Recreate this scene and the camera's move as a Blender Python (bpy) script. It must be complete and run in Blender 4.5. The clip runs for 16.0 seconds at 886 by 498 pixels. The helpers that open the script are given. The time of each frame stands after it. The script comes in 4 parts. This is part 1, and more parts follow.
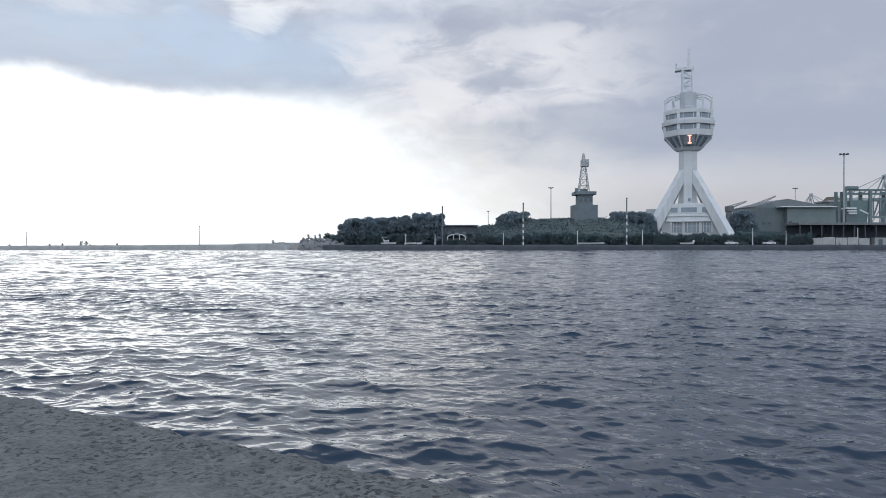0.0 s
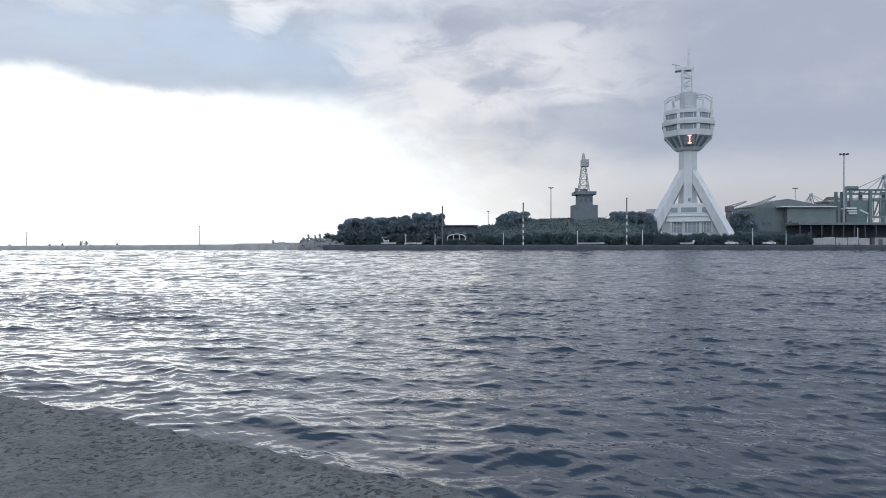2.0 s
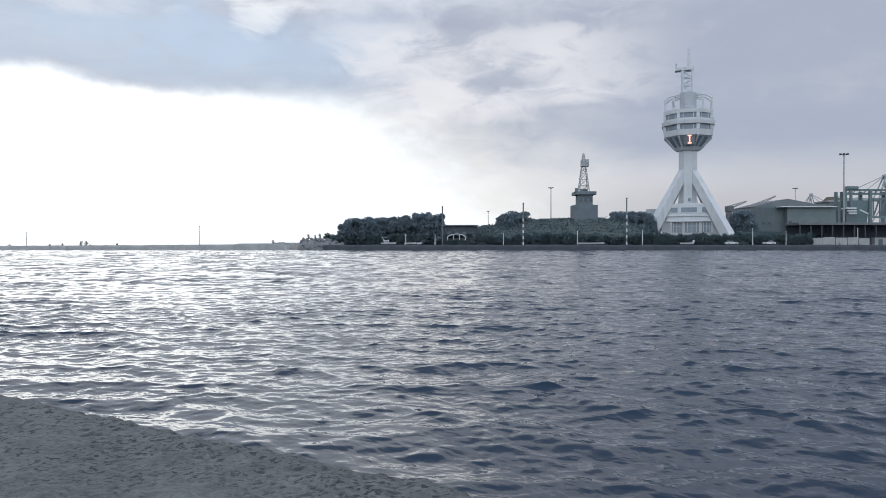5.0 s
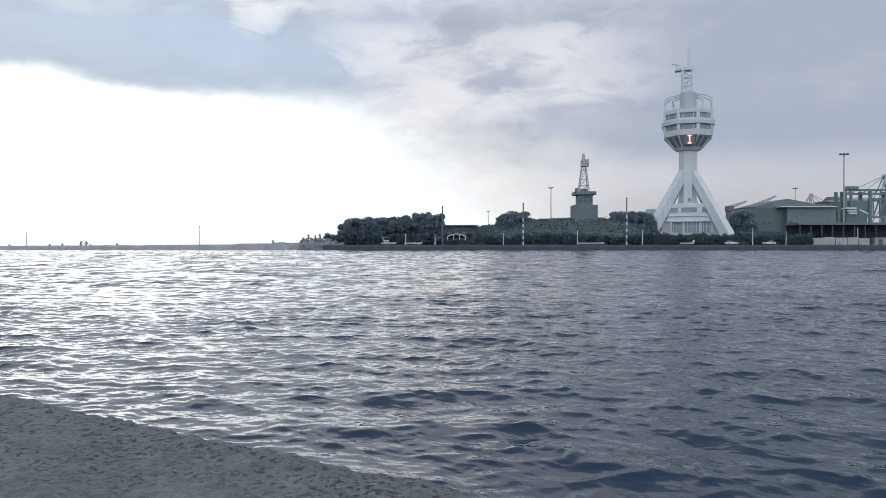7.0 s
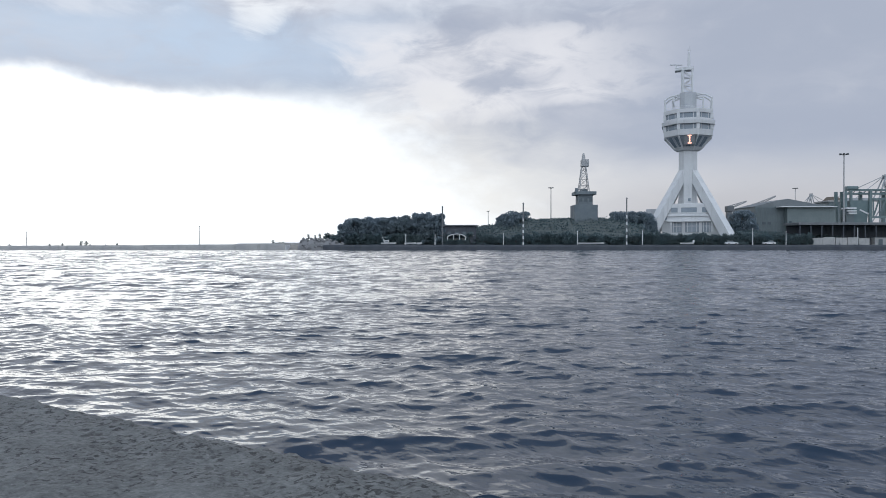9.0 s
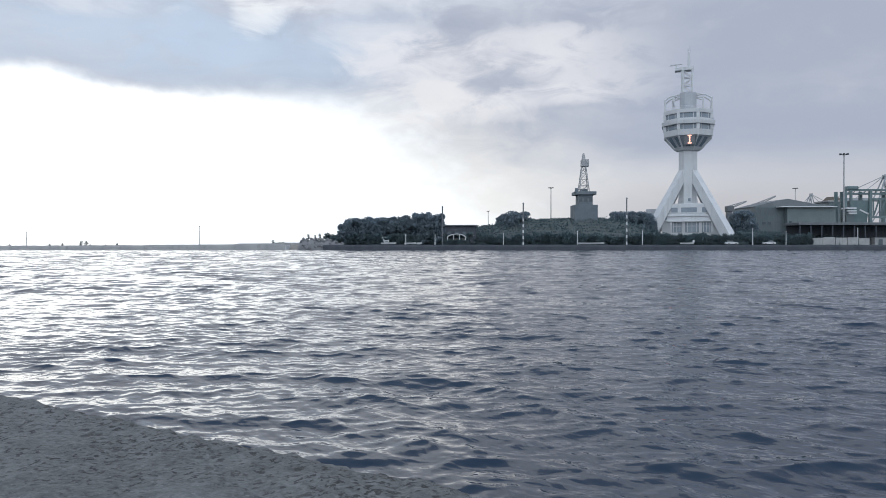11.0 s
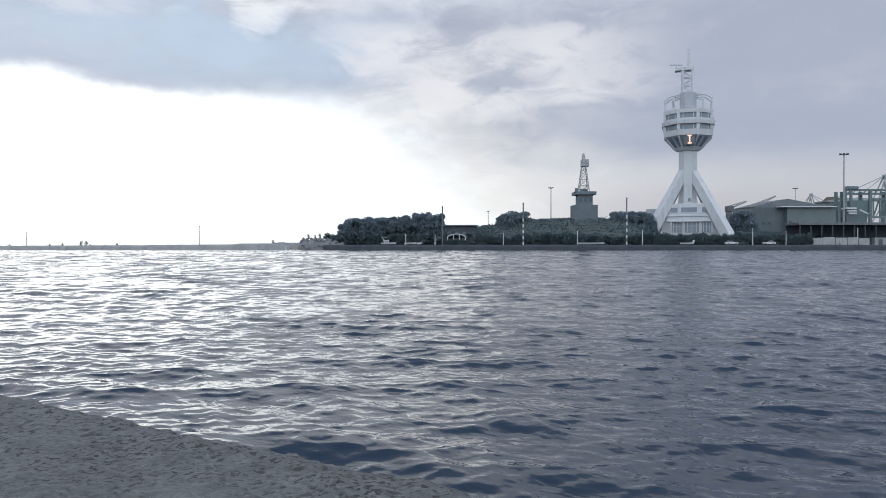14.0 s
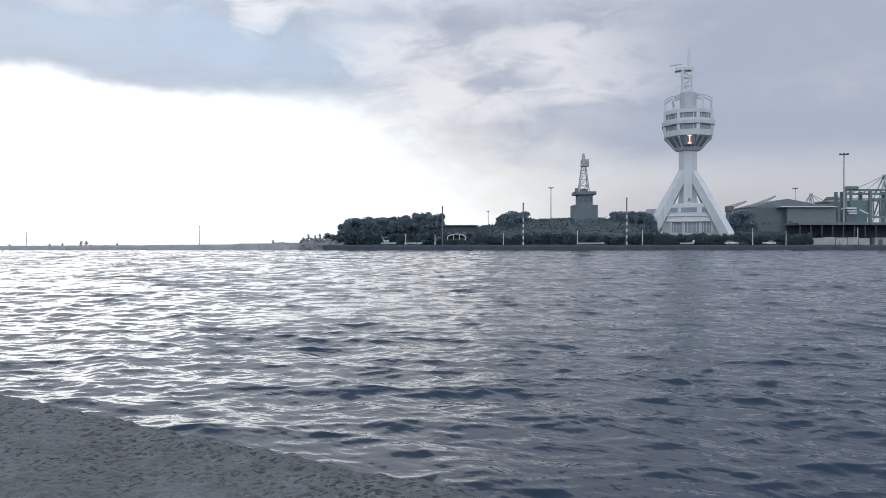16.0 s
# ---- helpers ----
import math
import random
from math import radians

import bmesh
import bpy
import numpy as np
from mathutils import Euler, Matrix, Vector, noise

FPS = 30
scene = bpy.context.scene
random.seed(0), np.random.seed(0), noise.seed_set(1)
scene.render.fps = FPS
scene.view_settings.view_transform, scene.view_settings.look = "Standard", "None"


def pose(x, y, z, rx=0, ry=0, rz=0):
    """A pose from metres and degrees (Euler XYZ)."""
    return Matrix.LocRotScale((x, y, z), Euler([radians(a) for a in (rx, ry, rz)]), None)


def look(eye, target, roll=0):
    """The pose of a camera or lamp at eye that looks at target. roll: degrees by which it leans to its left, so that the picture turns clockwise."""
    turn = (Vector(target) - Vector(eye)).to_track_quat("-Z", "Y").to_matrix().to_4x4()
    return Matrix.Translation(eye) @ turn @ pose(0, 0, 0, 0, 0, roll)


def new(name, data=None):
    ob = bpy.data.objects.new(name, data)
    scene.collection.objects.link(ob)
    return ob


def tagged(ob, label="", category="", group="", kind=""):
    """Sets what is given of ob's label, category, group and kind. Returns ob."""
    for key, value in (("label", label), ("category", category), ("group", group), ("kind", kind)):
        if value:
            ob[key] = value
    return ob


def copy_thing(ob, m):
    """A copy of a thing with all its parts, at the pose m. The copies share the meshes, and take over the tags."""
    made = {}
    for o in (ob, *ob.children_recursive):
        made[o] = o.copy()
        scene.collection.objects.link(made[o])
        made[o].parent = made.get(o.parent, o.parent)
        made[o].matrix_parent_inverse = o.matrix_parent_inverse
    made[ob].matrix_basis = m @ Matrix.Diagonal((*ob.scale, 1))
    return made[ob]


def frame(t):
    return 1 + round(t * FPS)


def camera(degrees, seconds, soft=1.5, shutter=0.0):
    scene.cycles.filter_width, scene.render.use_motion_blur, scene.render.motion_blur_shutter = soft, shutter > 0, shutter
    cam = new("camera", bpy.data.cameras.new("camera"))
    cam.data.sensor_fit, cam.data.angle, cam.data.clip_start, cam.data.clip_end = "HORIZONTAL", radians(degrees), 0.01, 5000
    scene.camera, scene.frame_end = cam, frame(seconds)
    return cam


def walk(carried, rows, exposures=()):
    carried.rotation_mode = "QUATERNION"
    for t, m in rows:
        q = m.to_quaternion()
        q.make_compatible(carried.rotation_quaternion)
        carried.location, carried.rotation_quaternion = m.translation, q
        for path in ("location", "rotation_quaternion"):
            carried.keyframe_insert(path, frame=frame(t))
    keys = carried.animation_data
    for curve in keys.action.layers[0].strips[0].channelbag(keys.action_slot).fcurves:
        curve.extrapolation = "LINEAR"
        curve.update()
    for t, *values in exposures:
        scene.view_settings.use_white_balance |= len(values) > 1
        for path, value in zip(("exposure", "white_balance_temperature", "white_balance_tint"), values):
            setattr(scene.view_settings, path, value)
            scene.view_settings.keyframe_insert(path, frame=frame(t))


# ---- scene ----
cam = camera(65.0, 16.0, soft=0.85)
EYE = pose(0, 0, 2.2, 89.58, 0, 0)
walk(cam, [(0.0, EYE), (16.0, EYE)])


# ---- sky and sun ----
SUN_AZIMUTH, SUN_HEIGHT = -0.47, 0.13


class Nodes:
    """Short hand for a node tree."""

    def __init__(self, tree):
        self.tree = tree
        tree.nodes.clear()

    def node(self, kind):
        return self.tree.nodes.new(kind)

    def put(self, socket, value):
        if isinstance(value, bpy.types.NodeSocket):
            self.tree.links.new(value, socket)
        else:
            socket.default_value = value

    def calc(self, op, *values, clamp=False):
        n = self.node("ShaderNodeMath")
        n.operation, n.use_clamp = op, clamp
        for i, v in enumerate(values):
            self.put(n.inputs[i], v)
        return n.outputs[0]

    def ramp(self, value, a, b, lo=0.0, hi=1.0):
        n = self.node("ShaderNodeMapRange")
        n.interpolation_type = "SMOOTHSTEP"
        for i, v in enumerate((value, a, b, lo, hi)):
            self.put(n.inputs[i], v)
        return n.outputs[0]

    def mix(self, f, a, b, blend="MIX"):
        n = self.node("ShaderNodeMix")
        n.data_type, n.blend_type = "RGBA", blend
        self.put(n.inputs[0], f)
        for s, v in ((n.inputs[6], a), (n.inputs[7], b)):
            self.put(s, (*v, 1.0) if isinstance(v, tuple) and len(v) == 3 else v)
        return n.outputs[2]

    def noise(self, where, scale, detail=4.0, rough=0.55, stretch=(1, 1, 1), warp=0.0):
        m = self.node("ShaderNodeMapping")
        self.put(m.inputs[0], where)
        m.inputs[3].default_value = stretch
        n = self.node("ShaderNodeTexNoise")
        self.put(n.inputs["Vector"], m.outputs[0])
        n.inputs["Scale"].default_value, n.inputs["Detail"].default_value = scale, detail
        n.inputs["Roughness"].default_value, n.inputs["Distortion"].default_value = rough, warp
        return n.outputs[0]


def make_sky():
    world = bpy.data.worlds.new("sky")
    world.use_nodes = True
    scene.world = world
    N = Nodes(world.node_tree)
    way = N.node("ShaderNodeTexCoord").outputs["Generated"]
    split = N.node("ShaderNodeSeparateXYZ")
    N.put(split.inputs[0], way)
    az = N.calc("ARCTAN2", split.outputs[0], split.outputs[1])
    el = N.calc("ARCSINE", split.outputs[2])
    flat = N.node("ShaderNodeCombineXYZ")
    N.put(flat.inputs[0], az), N.put(flat.inputs[1], el)
    plane = flat.outputs[0]
    wisps = N.noise(plane, 7.0, 6, 0.55, (1, 2.6, 1), 0.4)
    billow = N.noise(plane, 3.2, 5, 0.5, (1, 2.2, 1), 0.6)
    drift = N.noise(plane, 11.0, 5, 0.6, (1, 2.4, 1), 0.8)
    rag = N.calc("SUBTRACT", N.noise(plane, 16.0, 4, 0.55, (1, 1.6, 1)), 0.5)

    def spot(a, e, wa, we, ragged=0.5):
        """A soft oval of cloud or light round the azimuth a and the height e."""
        u = N.calc("DIVIDE", N.calc("SUBTRACT", az, a), wa)
        v = N.calc("DIVIDE", N.calc("SUBTRACT", el, e), we)
        r = N.calc("ADD", N.calc("MULTIPLY", u, u), N.calc("MULTIPLY", v, v))
        r = N.calc("ADD", r, N.calc("MULTIPLY", rag, 2.6 * ragged))
        r = N.calc("ADD", r, N.calc("MULTIPLY", N.calc("SUBTRACT", drift, 0.5), 5.0 * ragged))
        return N.ramp(r, 1.9, -0.3)

    # cloud deck: blue-grey undersides with paler streaks
    tone = N.calc("ADD", N.calc("MULTIPLY", billow, 0.5), N.calc("MULTIPLY", wisps, 0.5))
    deck = N.mix(N.ramp(tone, 0.36, 0.64), (0.40, 0.45, 0.57), (0.58, 0.61, 0.70))
    sky = N.node("ShaderNodeTexSky")
    sky.sky_type, sky.sun_disc = "NISHITA", False
    sky.sun_elevation, sky.sun_rotation = SUN_HEIGHT, SUN_AZIMUTH
    c = N.mix(0.93, N.mix(1.0, sky.outputs[0], (0.10, 0.10, 0.10), "MULTIPLY"), deck)
    # blue showing through thin cloud
    for a, e, wa, we, f in ((-0.46, 0.27, 0.20, 0.07, 0.75), (-0.22, 0.25, 0.18, 0.06, 0.7), (-0.50, 0.33, 0.14, 0.03, 0.6), (-0.10, 0.30, 0.08, 0.04, 0.4)):
        c = N.mix(N.calc("MULTIPLY", spot(a, e, wa, we, 0.4), f), c, (0.535, 0.665, 0.84))
    # clear pale streaks
    for a, e, wa, we, f in ((-0.04, 0.248, 0.10, 0.035, 0.85), (-0.08, 0.290, 0.10, 0.018, 0.55), (0.13, 0.275, 0.10, 0.025, 0.7),
                            (-0.01, 0.205, 0.10, 0.022, 0.85), (0.13, 0.205, 0.09, 0.014, 0.7), (0.03, 0.183, 0.10, 0.012, 0.6), (-0.05, 0.165, 0.07, 0.016, 0.5),
                            (0.24, 0.25, 0.10, 0.05, 0.8), (0.48, 0.20, 0.16, 0.03, 0.3), (-0.14, 0.335, 0.10, 0.02, 0.35), (-0.50, 0.305, 0.10, 0.018, 0.5)):
        c = N.mix(N.calc("MULTIPLY", spot(a, e, wa, we, 0.9), f), c, (0.80, 0.81, 0.86))
    # darker banks
    for a, e, wa, we, f in ((-0.44, 0.222, 0.16, 0.022, 0.10), (-0.24, 0.215, 0.17, 0.02, 0.2), (0.0, 0.145, 0.13, 0.02, 0.45), (0.06, 0.325, 0.16, 0.025, 0.5),
                            (0.30, 0.165, 0.20, 0.035, 0.45), (0.46, 0.27, 0.22, 0.08, 0.95), (0.50, 0.13, 0.25, 0.06, 0.85), (0.52, 0.24, 0.20, 0.12, 0.7)):
        c = N.mix(N.calc("MULTIPLY", spot(a, e, wa, we), f), c, (0.405, 0.455, 0.565))
    # pale haze above the horizon
    low = N.calc("MULTIPLY", N.ramp(el, 0.142, 0.075), N.ramp(az, 0.75, 0.0, 0.35, 1.0))
    c = N.mix(N.calc("MULTIPLY", low, 0.9), c, (0.765, 0.785, 0.82))
    c = N.mix(N.calc("MULTIPLY", spot(-0.16, 0.04, 0.36, 0.15, 0.3), 0.85), c, (0.91, 0.91, 0.89))
    # bright patch and dull zenith above the view, added to shape the water's reflections
    c = N.mix(N.calc("MULTIPLY", spot(0.0, 0.46, 0.55, 0.12, 0.3), 0.85), c, (0.94, 0.99, 1.06))
    c = N.mix(N.ramp(el, 0.50, 0.90), c, (0.34, 0.42, 0.60))
    # brighter sky opposite the sun, unseen behind the camera, raised to light the shore
    c = N.mix(N.ramp(split.outputs[1], 0.15, -0.5, 0.0, 0.9), c, (1.55, 1.72, 1.95))
    warm = N.calc("MULTIPLY", N.ramp(el, 0.135, 0.03), N.ramp(az, 0.05, 0.35, 0.0, 0.85))
    c = N.mix(warm, c, (0.505, 0.505, 0.54))
    # small gap high up
    for a, e, wa, we, f in ((-0.262, 0.305, 0.030, 0.022, 0.5), (-0.248, 0.330, 0.045, 0.024, 0.4), (-0.272, 0.322, 0.026, 0.030, 0.35)):
        c = N.mix(N.calc("MULTIPLY", spot(a, e, wa, we, 1.0), f), c, (0.93, 0.96, 1.0))
    # wide opening round the sun
    edge = N.calc("ADD", N.ramp(az, -0.44, -0.49, 0.190, 0.203), N.ramp(az, -0.40, -0.20, 0.0, 0.006))
    top = N.calc("SUBTRACT", N.calc("ADD", edge, N.calc("MULTIPLY", rag, 0.03)), el)
    side = N.calc("SUBTRACT", N.calc("MULTIPLY_ADD", el, -0.97, 0.0605), az)
    side = N.calc("MULTIPLY", N.calc("MULTIPLY_ADD", rag, 0.25, side), 0.17)
    inside = N.calc("SMOOTH_MIN", top, side, 0.03)
    gap = N.calc("MULTIPLY", N.ramp(inside, -0.024, 0.020), N.ramp(az, -1.5, -0.8))
    c = N.mix(gap, c, (1.14, 1.20, 1.25))
    glow = N.calc("MULTIPLY", gap, spot(SUN_AZIMUTH, SUN_HEIGHT, 0.22, 0.12, 0.0))
    c = N.mix(glow, c, (2.0, 2.02, 1.98))
    # below the horizon: sea haze
    c = N.mix(N.ramp(el, -0.002, -0.03), c, (0.25, 0.28, 0.34))
    back = N.node("ShaderNodeBackground")
    N.put(back.inputs[0], c)
    back.inputs[1].default_value = 1.0
    out = N.node("ShaderNodeOutputWorld")
    N.put(out.inputs[0], back.outputs[0])


make_sky()
sun = new("sun", bpy.data.lights.new("sun", "SUN"))
sun.data.energy, sun.data.angle, sun.data.color = 0.26, radians(60), (1.0, 0.98, 0.94)
sun.matrix_world = look((math.sin(SUN_AZIMUTH) * 100, math.cos(SUN_AZIMUTH) * 100, math.tan(SUN_HEIGHT) * 100), (0, 0, 0))


# ---- materials ----
def surface(name, a, b, rough=0.7, size=1.0, fine=12.0, metal=0.0, bump=0.3, depth=0.02, spec=0.5, stain=None, glow=None):
    """A weathered surface: base colour between a and b at two scales, with relief."""
    m = bpy.data.materials.new(name)
    m.use_nodes = True
    N = Nodes(m.node_tree)
    where = N.node("ShaderNodeTexCoord").outputs["Object"]
    coarse, grain = N.noise(where, 1 / size, 4), N.noise(where, fine / size, 3)
    c = N.mix(N.ramp(N.calc("ADD", N.calc("MULTIPLY", coarse, 0.65), N.calc("MULTIPLY", grain, 0.35)), 0.33, 0.67), a, b)
    info = N.node("ShaderNodeObjectInfo")
    c = N.mix(N.calc("MULTIPLY", info.outputs["Random"], 0.25), c, tuple(x * 0.75 for x in a))
    if stain:
        c = N.mix(N.calc("MULTIPLY", N.ramp(N.noise(where, 1.7 / size, 5, 0.6, (2, 2, 0.25)), 0.52, 0.72), 0.6), c, stain)
    s = N.node("ShaderNodeBsdfPrincipled")
    N.put(s.inputs["Base Color"], c)
    N.put(s.inputs["Roughness"], N.ramp(grain, 0.2, 0.8, max(0.02, rough - 0.1), min(1.0, rough + 0.1)))
    s.inputs["Metallic"].default_value, s.inputs["Specular IOR Level"].default_value = metal, spec
    if glow:
        s.inputs["Emission Color"].default_value, s.inputs["Emission Strength"].default_value = (*glow[:3], 1), glow[3]
    relief = N.node("ShaderNodeBump")
    relief.inputs["Strength"].default_value, relief.inputs["Distance"].default_value = bump, depth
    N.put(relief.inputs["Height"], grain)
    N.put(s.inputs["Normal"], relief.outputs[0])
    out = N.node("ShaderNodeOutputMaterial")
    N.put(out.inputs[0], s.outputs[0])
    return m


def leaf_material(name, a, b):
    m = bpy.data.materials.new(name)
    m.use_nodes = True
    N = Nodes(m.node_tree)
    geo, info = N.node("ShaderNodeNewGeometry"), N.node("ShaderNodeObjectInfo")
    c = N.mix(geo.outputs["Random Per Island"], a, b)
    c = N.mix(N.calc("MULTIPLY", info.outputs["Random"], 0.3), c, (0.10, 0.115, 0.105))
    s = N.node("ShaderNodeBsdfPrincipled")
    N.put(s.inputs["Base Color"], c)
    s.inputs["Roughness"].default_value = 0.55
    thin = N.node("ShaderNodeBsdfTranslucent")
    N.put(thin.inputs[0], c)
    both = N.node("ShaderNodeMixShader")
    both.inputs[0].default_value = 0.5
    N.put(both.inputs[1], s.outputs[0]), N.put(both.inputs[2], thin.outputs[0])
    out = N.node("ShaderNodeOutputMaterial")
    N.put(out.inputs[0], both.outputs[0])
    return m


def water_material():
    m = bpy.data.materials.new("harbour water")
    m.use_nodes = True
    N = Nodes(m.node_tree)
    where = N.node("ShaderNodeTexCoord").outputs["Object"]
    silt = N.noise(where, 0.12, 4)
    c = N.mix(silt, (0.012, 0.025, 0.046), (0.018, 0.034, 0.055))
    s = N.node("ShaderNodeBsdfPrincipled")
    N.put(s.inputs["Base Color"], c)
    s.inputs["Roughness"].default_value, s.inputs["IOR"].default_value = 0.018, 1.333

    def slopes(base, scale, detail, stretch, d, height, warp):
        """Slopes of small waves, from their height at three neighbouring points."""
        level = []
        for dx, dy in ((0, 0), (d, 0), (0, d)):
            n = N.node("ShaderNodeVectorMath")
            n.operation = "ADD"
            N.put(n.inputs[0], base)
            n.inputs[1].default_value = (dx, dy, 0)
            level.append(N.noise(n.outputs[0], scale, detail, 0.52, stretch, warp))
        return [N.calc("MULTIPLY", N.calc("SUBTRACT", level[0], v), height / d) for v in level[1:]]

    def total(*values):
        out = values[0]
        for v in values[1:]:
            out = N.calc("ADD", out, v)
        return out

    # ripples that ride on this sheet, and two systems that run through it on their own ways
    own, fine = slopes(where, 2.2, 2, (0.85, 1.3, 1), 0.02, OWN_RIPPLE, 0.3), slopes(where, 6.0, 1, (0.85, 1.2, 1), 0.008, FINE_RIPPLE, 0.2)
    cross = []
    for heading, _, scale, height in CROSS_WAVES:
        rider = N.node("ShaderNodeTexCoord")
        RIDERS.append(rider)
        u, v = slopes(rider.outputs["Object"], scale, 3, (0.62, 1.4, 1), 0.02, height, 0.25)
        co, si = math.cos(radians(heading - 90)), math.sin(radians(heading - 90))
        cross.append((N.calc("ADD", N.calc("MULTIPLY", u, co), N.calc("MULTIPLY", v, -si)),
                      N.calc("ADD", N.calc("MULTIPLY", u, si), N.calc("MULTIPLY", v, co))))
    near = total(own[1], fine[1], cross[0][1], cross[1][1])
    # far normals all lean towards the camera's side, shaped to fit its view
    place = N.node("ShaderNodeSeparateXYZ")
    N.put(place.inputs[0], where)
    out_there = N.ramp(place.outputs[1], *LEAN_RANGE)
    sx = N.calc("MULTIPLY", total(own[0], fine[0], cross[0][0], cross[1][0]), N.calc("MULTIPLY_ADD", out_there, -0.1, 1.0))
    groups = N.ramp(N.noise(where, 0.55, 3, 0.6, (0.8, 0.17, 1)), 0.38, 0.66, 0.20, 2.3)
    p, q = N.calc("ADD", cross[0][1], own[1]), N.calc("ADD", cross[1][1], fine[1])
    front = N.calc("MULTIPLY", N.calc("SQRT", N.calc("ADD", N.calc("MULTIPLY", p, p), N.calc("MULTIPLY", q, q))), N.calc("MULTIPLY", groups, -VIEW_LEAN))
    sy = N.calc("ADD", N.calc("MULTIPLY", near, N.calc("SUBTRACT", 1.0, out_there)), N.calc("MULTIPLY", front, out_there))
    # dark dashes: patches of normal leaned towards the camera, standing in for wave fronts
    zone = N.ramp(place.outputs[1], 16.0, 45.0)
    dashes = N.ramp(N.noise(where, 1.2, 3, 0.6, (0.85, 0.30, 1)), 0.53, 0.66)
    sy = N.calc("ADD", N.calc("MULTIPLY", sy, N.calc("MULTIPLY_ADD", zone, -0.25, 1.0)), N.calc("MULTIPLY", N.calc("MULTIPLY", dashes, zone), -DASH_LEAN))
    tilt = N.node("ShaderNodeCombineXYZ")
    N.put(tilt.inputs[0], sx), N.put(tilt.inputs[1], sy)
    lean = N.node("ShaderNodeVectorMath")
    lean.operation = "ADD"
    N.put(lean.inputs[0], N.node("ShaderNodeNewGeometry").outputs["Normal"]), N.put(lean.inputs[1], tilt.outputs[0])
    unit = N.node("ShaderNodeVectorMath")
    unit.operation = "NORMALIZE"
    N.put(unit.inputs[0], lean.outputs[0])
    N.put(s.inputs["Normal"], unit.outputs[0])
    out = N.node("ShaderNodeOutputMaterial")
    N.put(out.inputs[0], s.outputs[0])
    return m


def slab_material():
    m = bpy.data.materials.new("pitted concrete")
    m.use_nodes = True
    N = Nodes(m.node_tree)
    where = N.node("ShaderNodeTexCoord").outputs["Object"]
    broad, mid = N.noise(where, 1.4, 5, 0.6), N.noise(where, 9.0, 5, 0.62)
    grit = N.noise(where, 60.0, 3, 0.6)
    crumb = N.noise(where, 52.0, 4, 0.62, (0.8, 1.2, 1))
    tone = N.calc("MULTIPLY_ADD", crumb, 0.4, N.calc("MULTIPLY_ADD", mid, 0.3, N.calc("MULTIPLY", broad, 0.3)))
    c = N.mix(N.ramp(tone, 0.37, 0.63), (0.080, 0.085, 0.085), (0.166, 0.174, 0.172))
    c = N.mix(N.ramp(grit, 0.64, 0.80), c, (0.29, 0.292, 0.29))
    pits = N.calc("MULTIPLY", N.ramp(N.noise(where, 30.0, 4, 0.64, (0.95, 1.05, 1)), 0.555, 0.595), N.ramp(N.noise(where, 2.1, 5, 0.65), 0.40, 0.60))
    # spalled strip along the edge over the water
    at = N.node("ShaderNodeSeparateXYZ")
    N.put(at.inputs[0], where)
    inland = N.calc("MULTIPLY_ADD", at.outputs[0], -0.489, N.calc("MULTIPLY_ADD", at.outputs[1], -0.872, 2.493))
    spall = N.calc("MULTIPLY", N.ramp(N.noise(where, 24.0, 4, 0.62, (1, 1, 1)), 0.56, 0.605), N.ramp(N.calc("ADD", inland, N.noise(where, 1.6, 3)), 1.25, 0.45))
    pits = N.calc("MAXIMUM", pits, spall)
    c = N.mix(N.calc("MULTIPLY", pits, 0.9), c, (0.018, 0.019, 0.021))
    s = N.node("ShaderNodeBsdfPrincipled")
    N.put(s.inputs["Base Color"], c)
    s.inputs["Roughness"].default_value = 0.88
    relief = N.node("ShaderNodeBump")
    relief.inputs["Strength"].default_value, relief.inputs["Distance"].default_value = 0.8, 0.025
    N.put(relief.inputs["Height"], N.calc("SUBTRACT", N.calc("MULTIPLY_ADD", grit, 0.35, mid), N.calc("MULTIPLY", pits, 0.8)))
    N.put(s.inputs["Normal"], relief.outputs[0])
    out = N.node("ShaderNodeOutputMaterial")
    N.put(out.inputs[0], s.outputs[0])
    return m


RIDERS = []
OWN_RIPPLE, FINE_RIPPLE = 0.022, 0.004
# heading in degrees, speed, waves to the metre and height: waves thrown back by the near quay, and a cross sea
CROSS_WAVES = ((61, 1.4, 1.25, 0.058), (-146, 1.1, 1.8, 0.034))
# where and how strongly the far normals lean towards the camera
LEAN_RANGE, VIEW_LEAN, DASH_LEAN = (30.0, 110.0), 1.8, 0.12
WATER = water_material()
SLAB = slab_material()
WHITE = surface("weathered white paint", (0.454, 0.475, 0.497), (0.533, 0.551, 0.565), 0.6, 6, 10, stain=(0.360, 0.374, 0.382))
PALE = surface("pale grey concrete", (0.302, 0.324, 0.353), (0.382, 0.403, 0.425), 0.7, 4, 10)
# haze over the far windows is put into this lightened glass colour
TOWERGLASS = surface("haze-lightened tower glass", (0.13, 0.17, 0.21), (0.18, 0.22, 0.26), 0.1, 4, 6, bump=0.0)
GREY = surface("grey concrete", (0.216, 0.223, 0.230), (0.302, 0.302, 0.295), 0.8, 4, 10, stain=(0.144, 0.144, 0.144))
DARKSTONE = surface("dark quay stone", (0.035, 0.043, 0.057), (0.058, 0.066, 0.078), 0.9, 3, 8, stain=(0.070, 0.074, 0.070))
JETTY = surface("jetty concrete", (0.240, 0.247, 0.255), (0.330, 0.330, 0.323), 0.85, 5, 9, stain=(0.150, 0.158, 0.154))
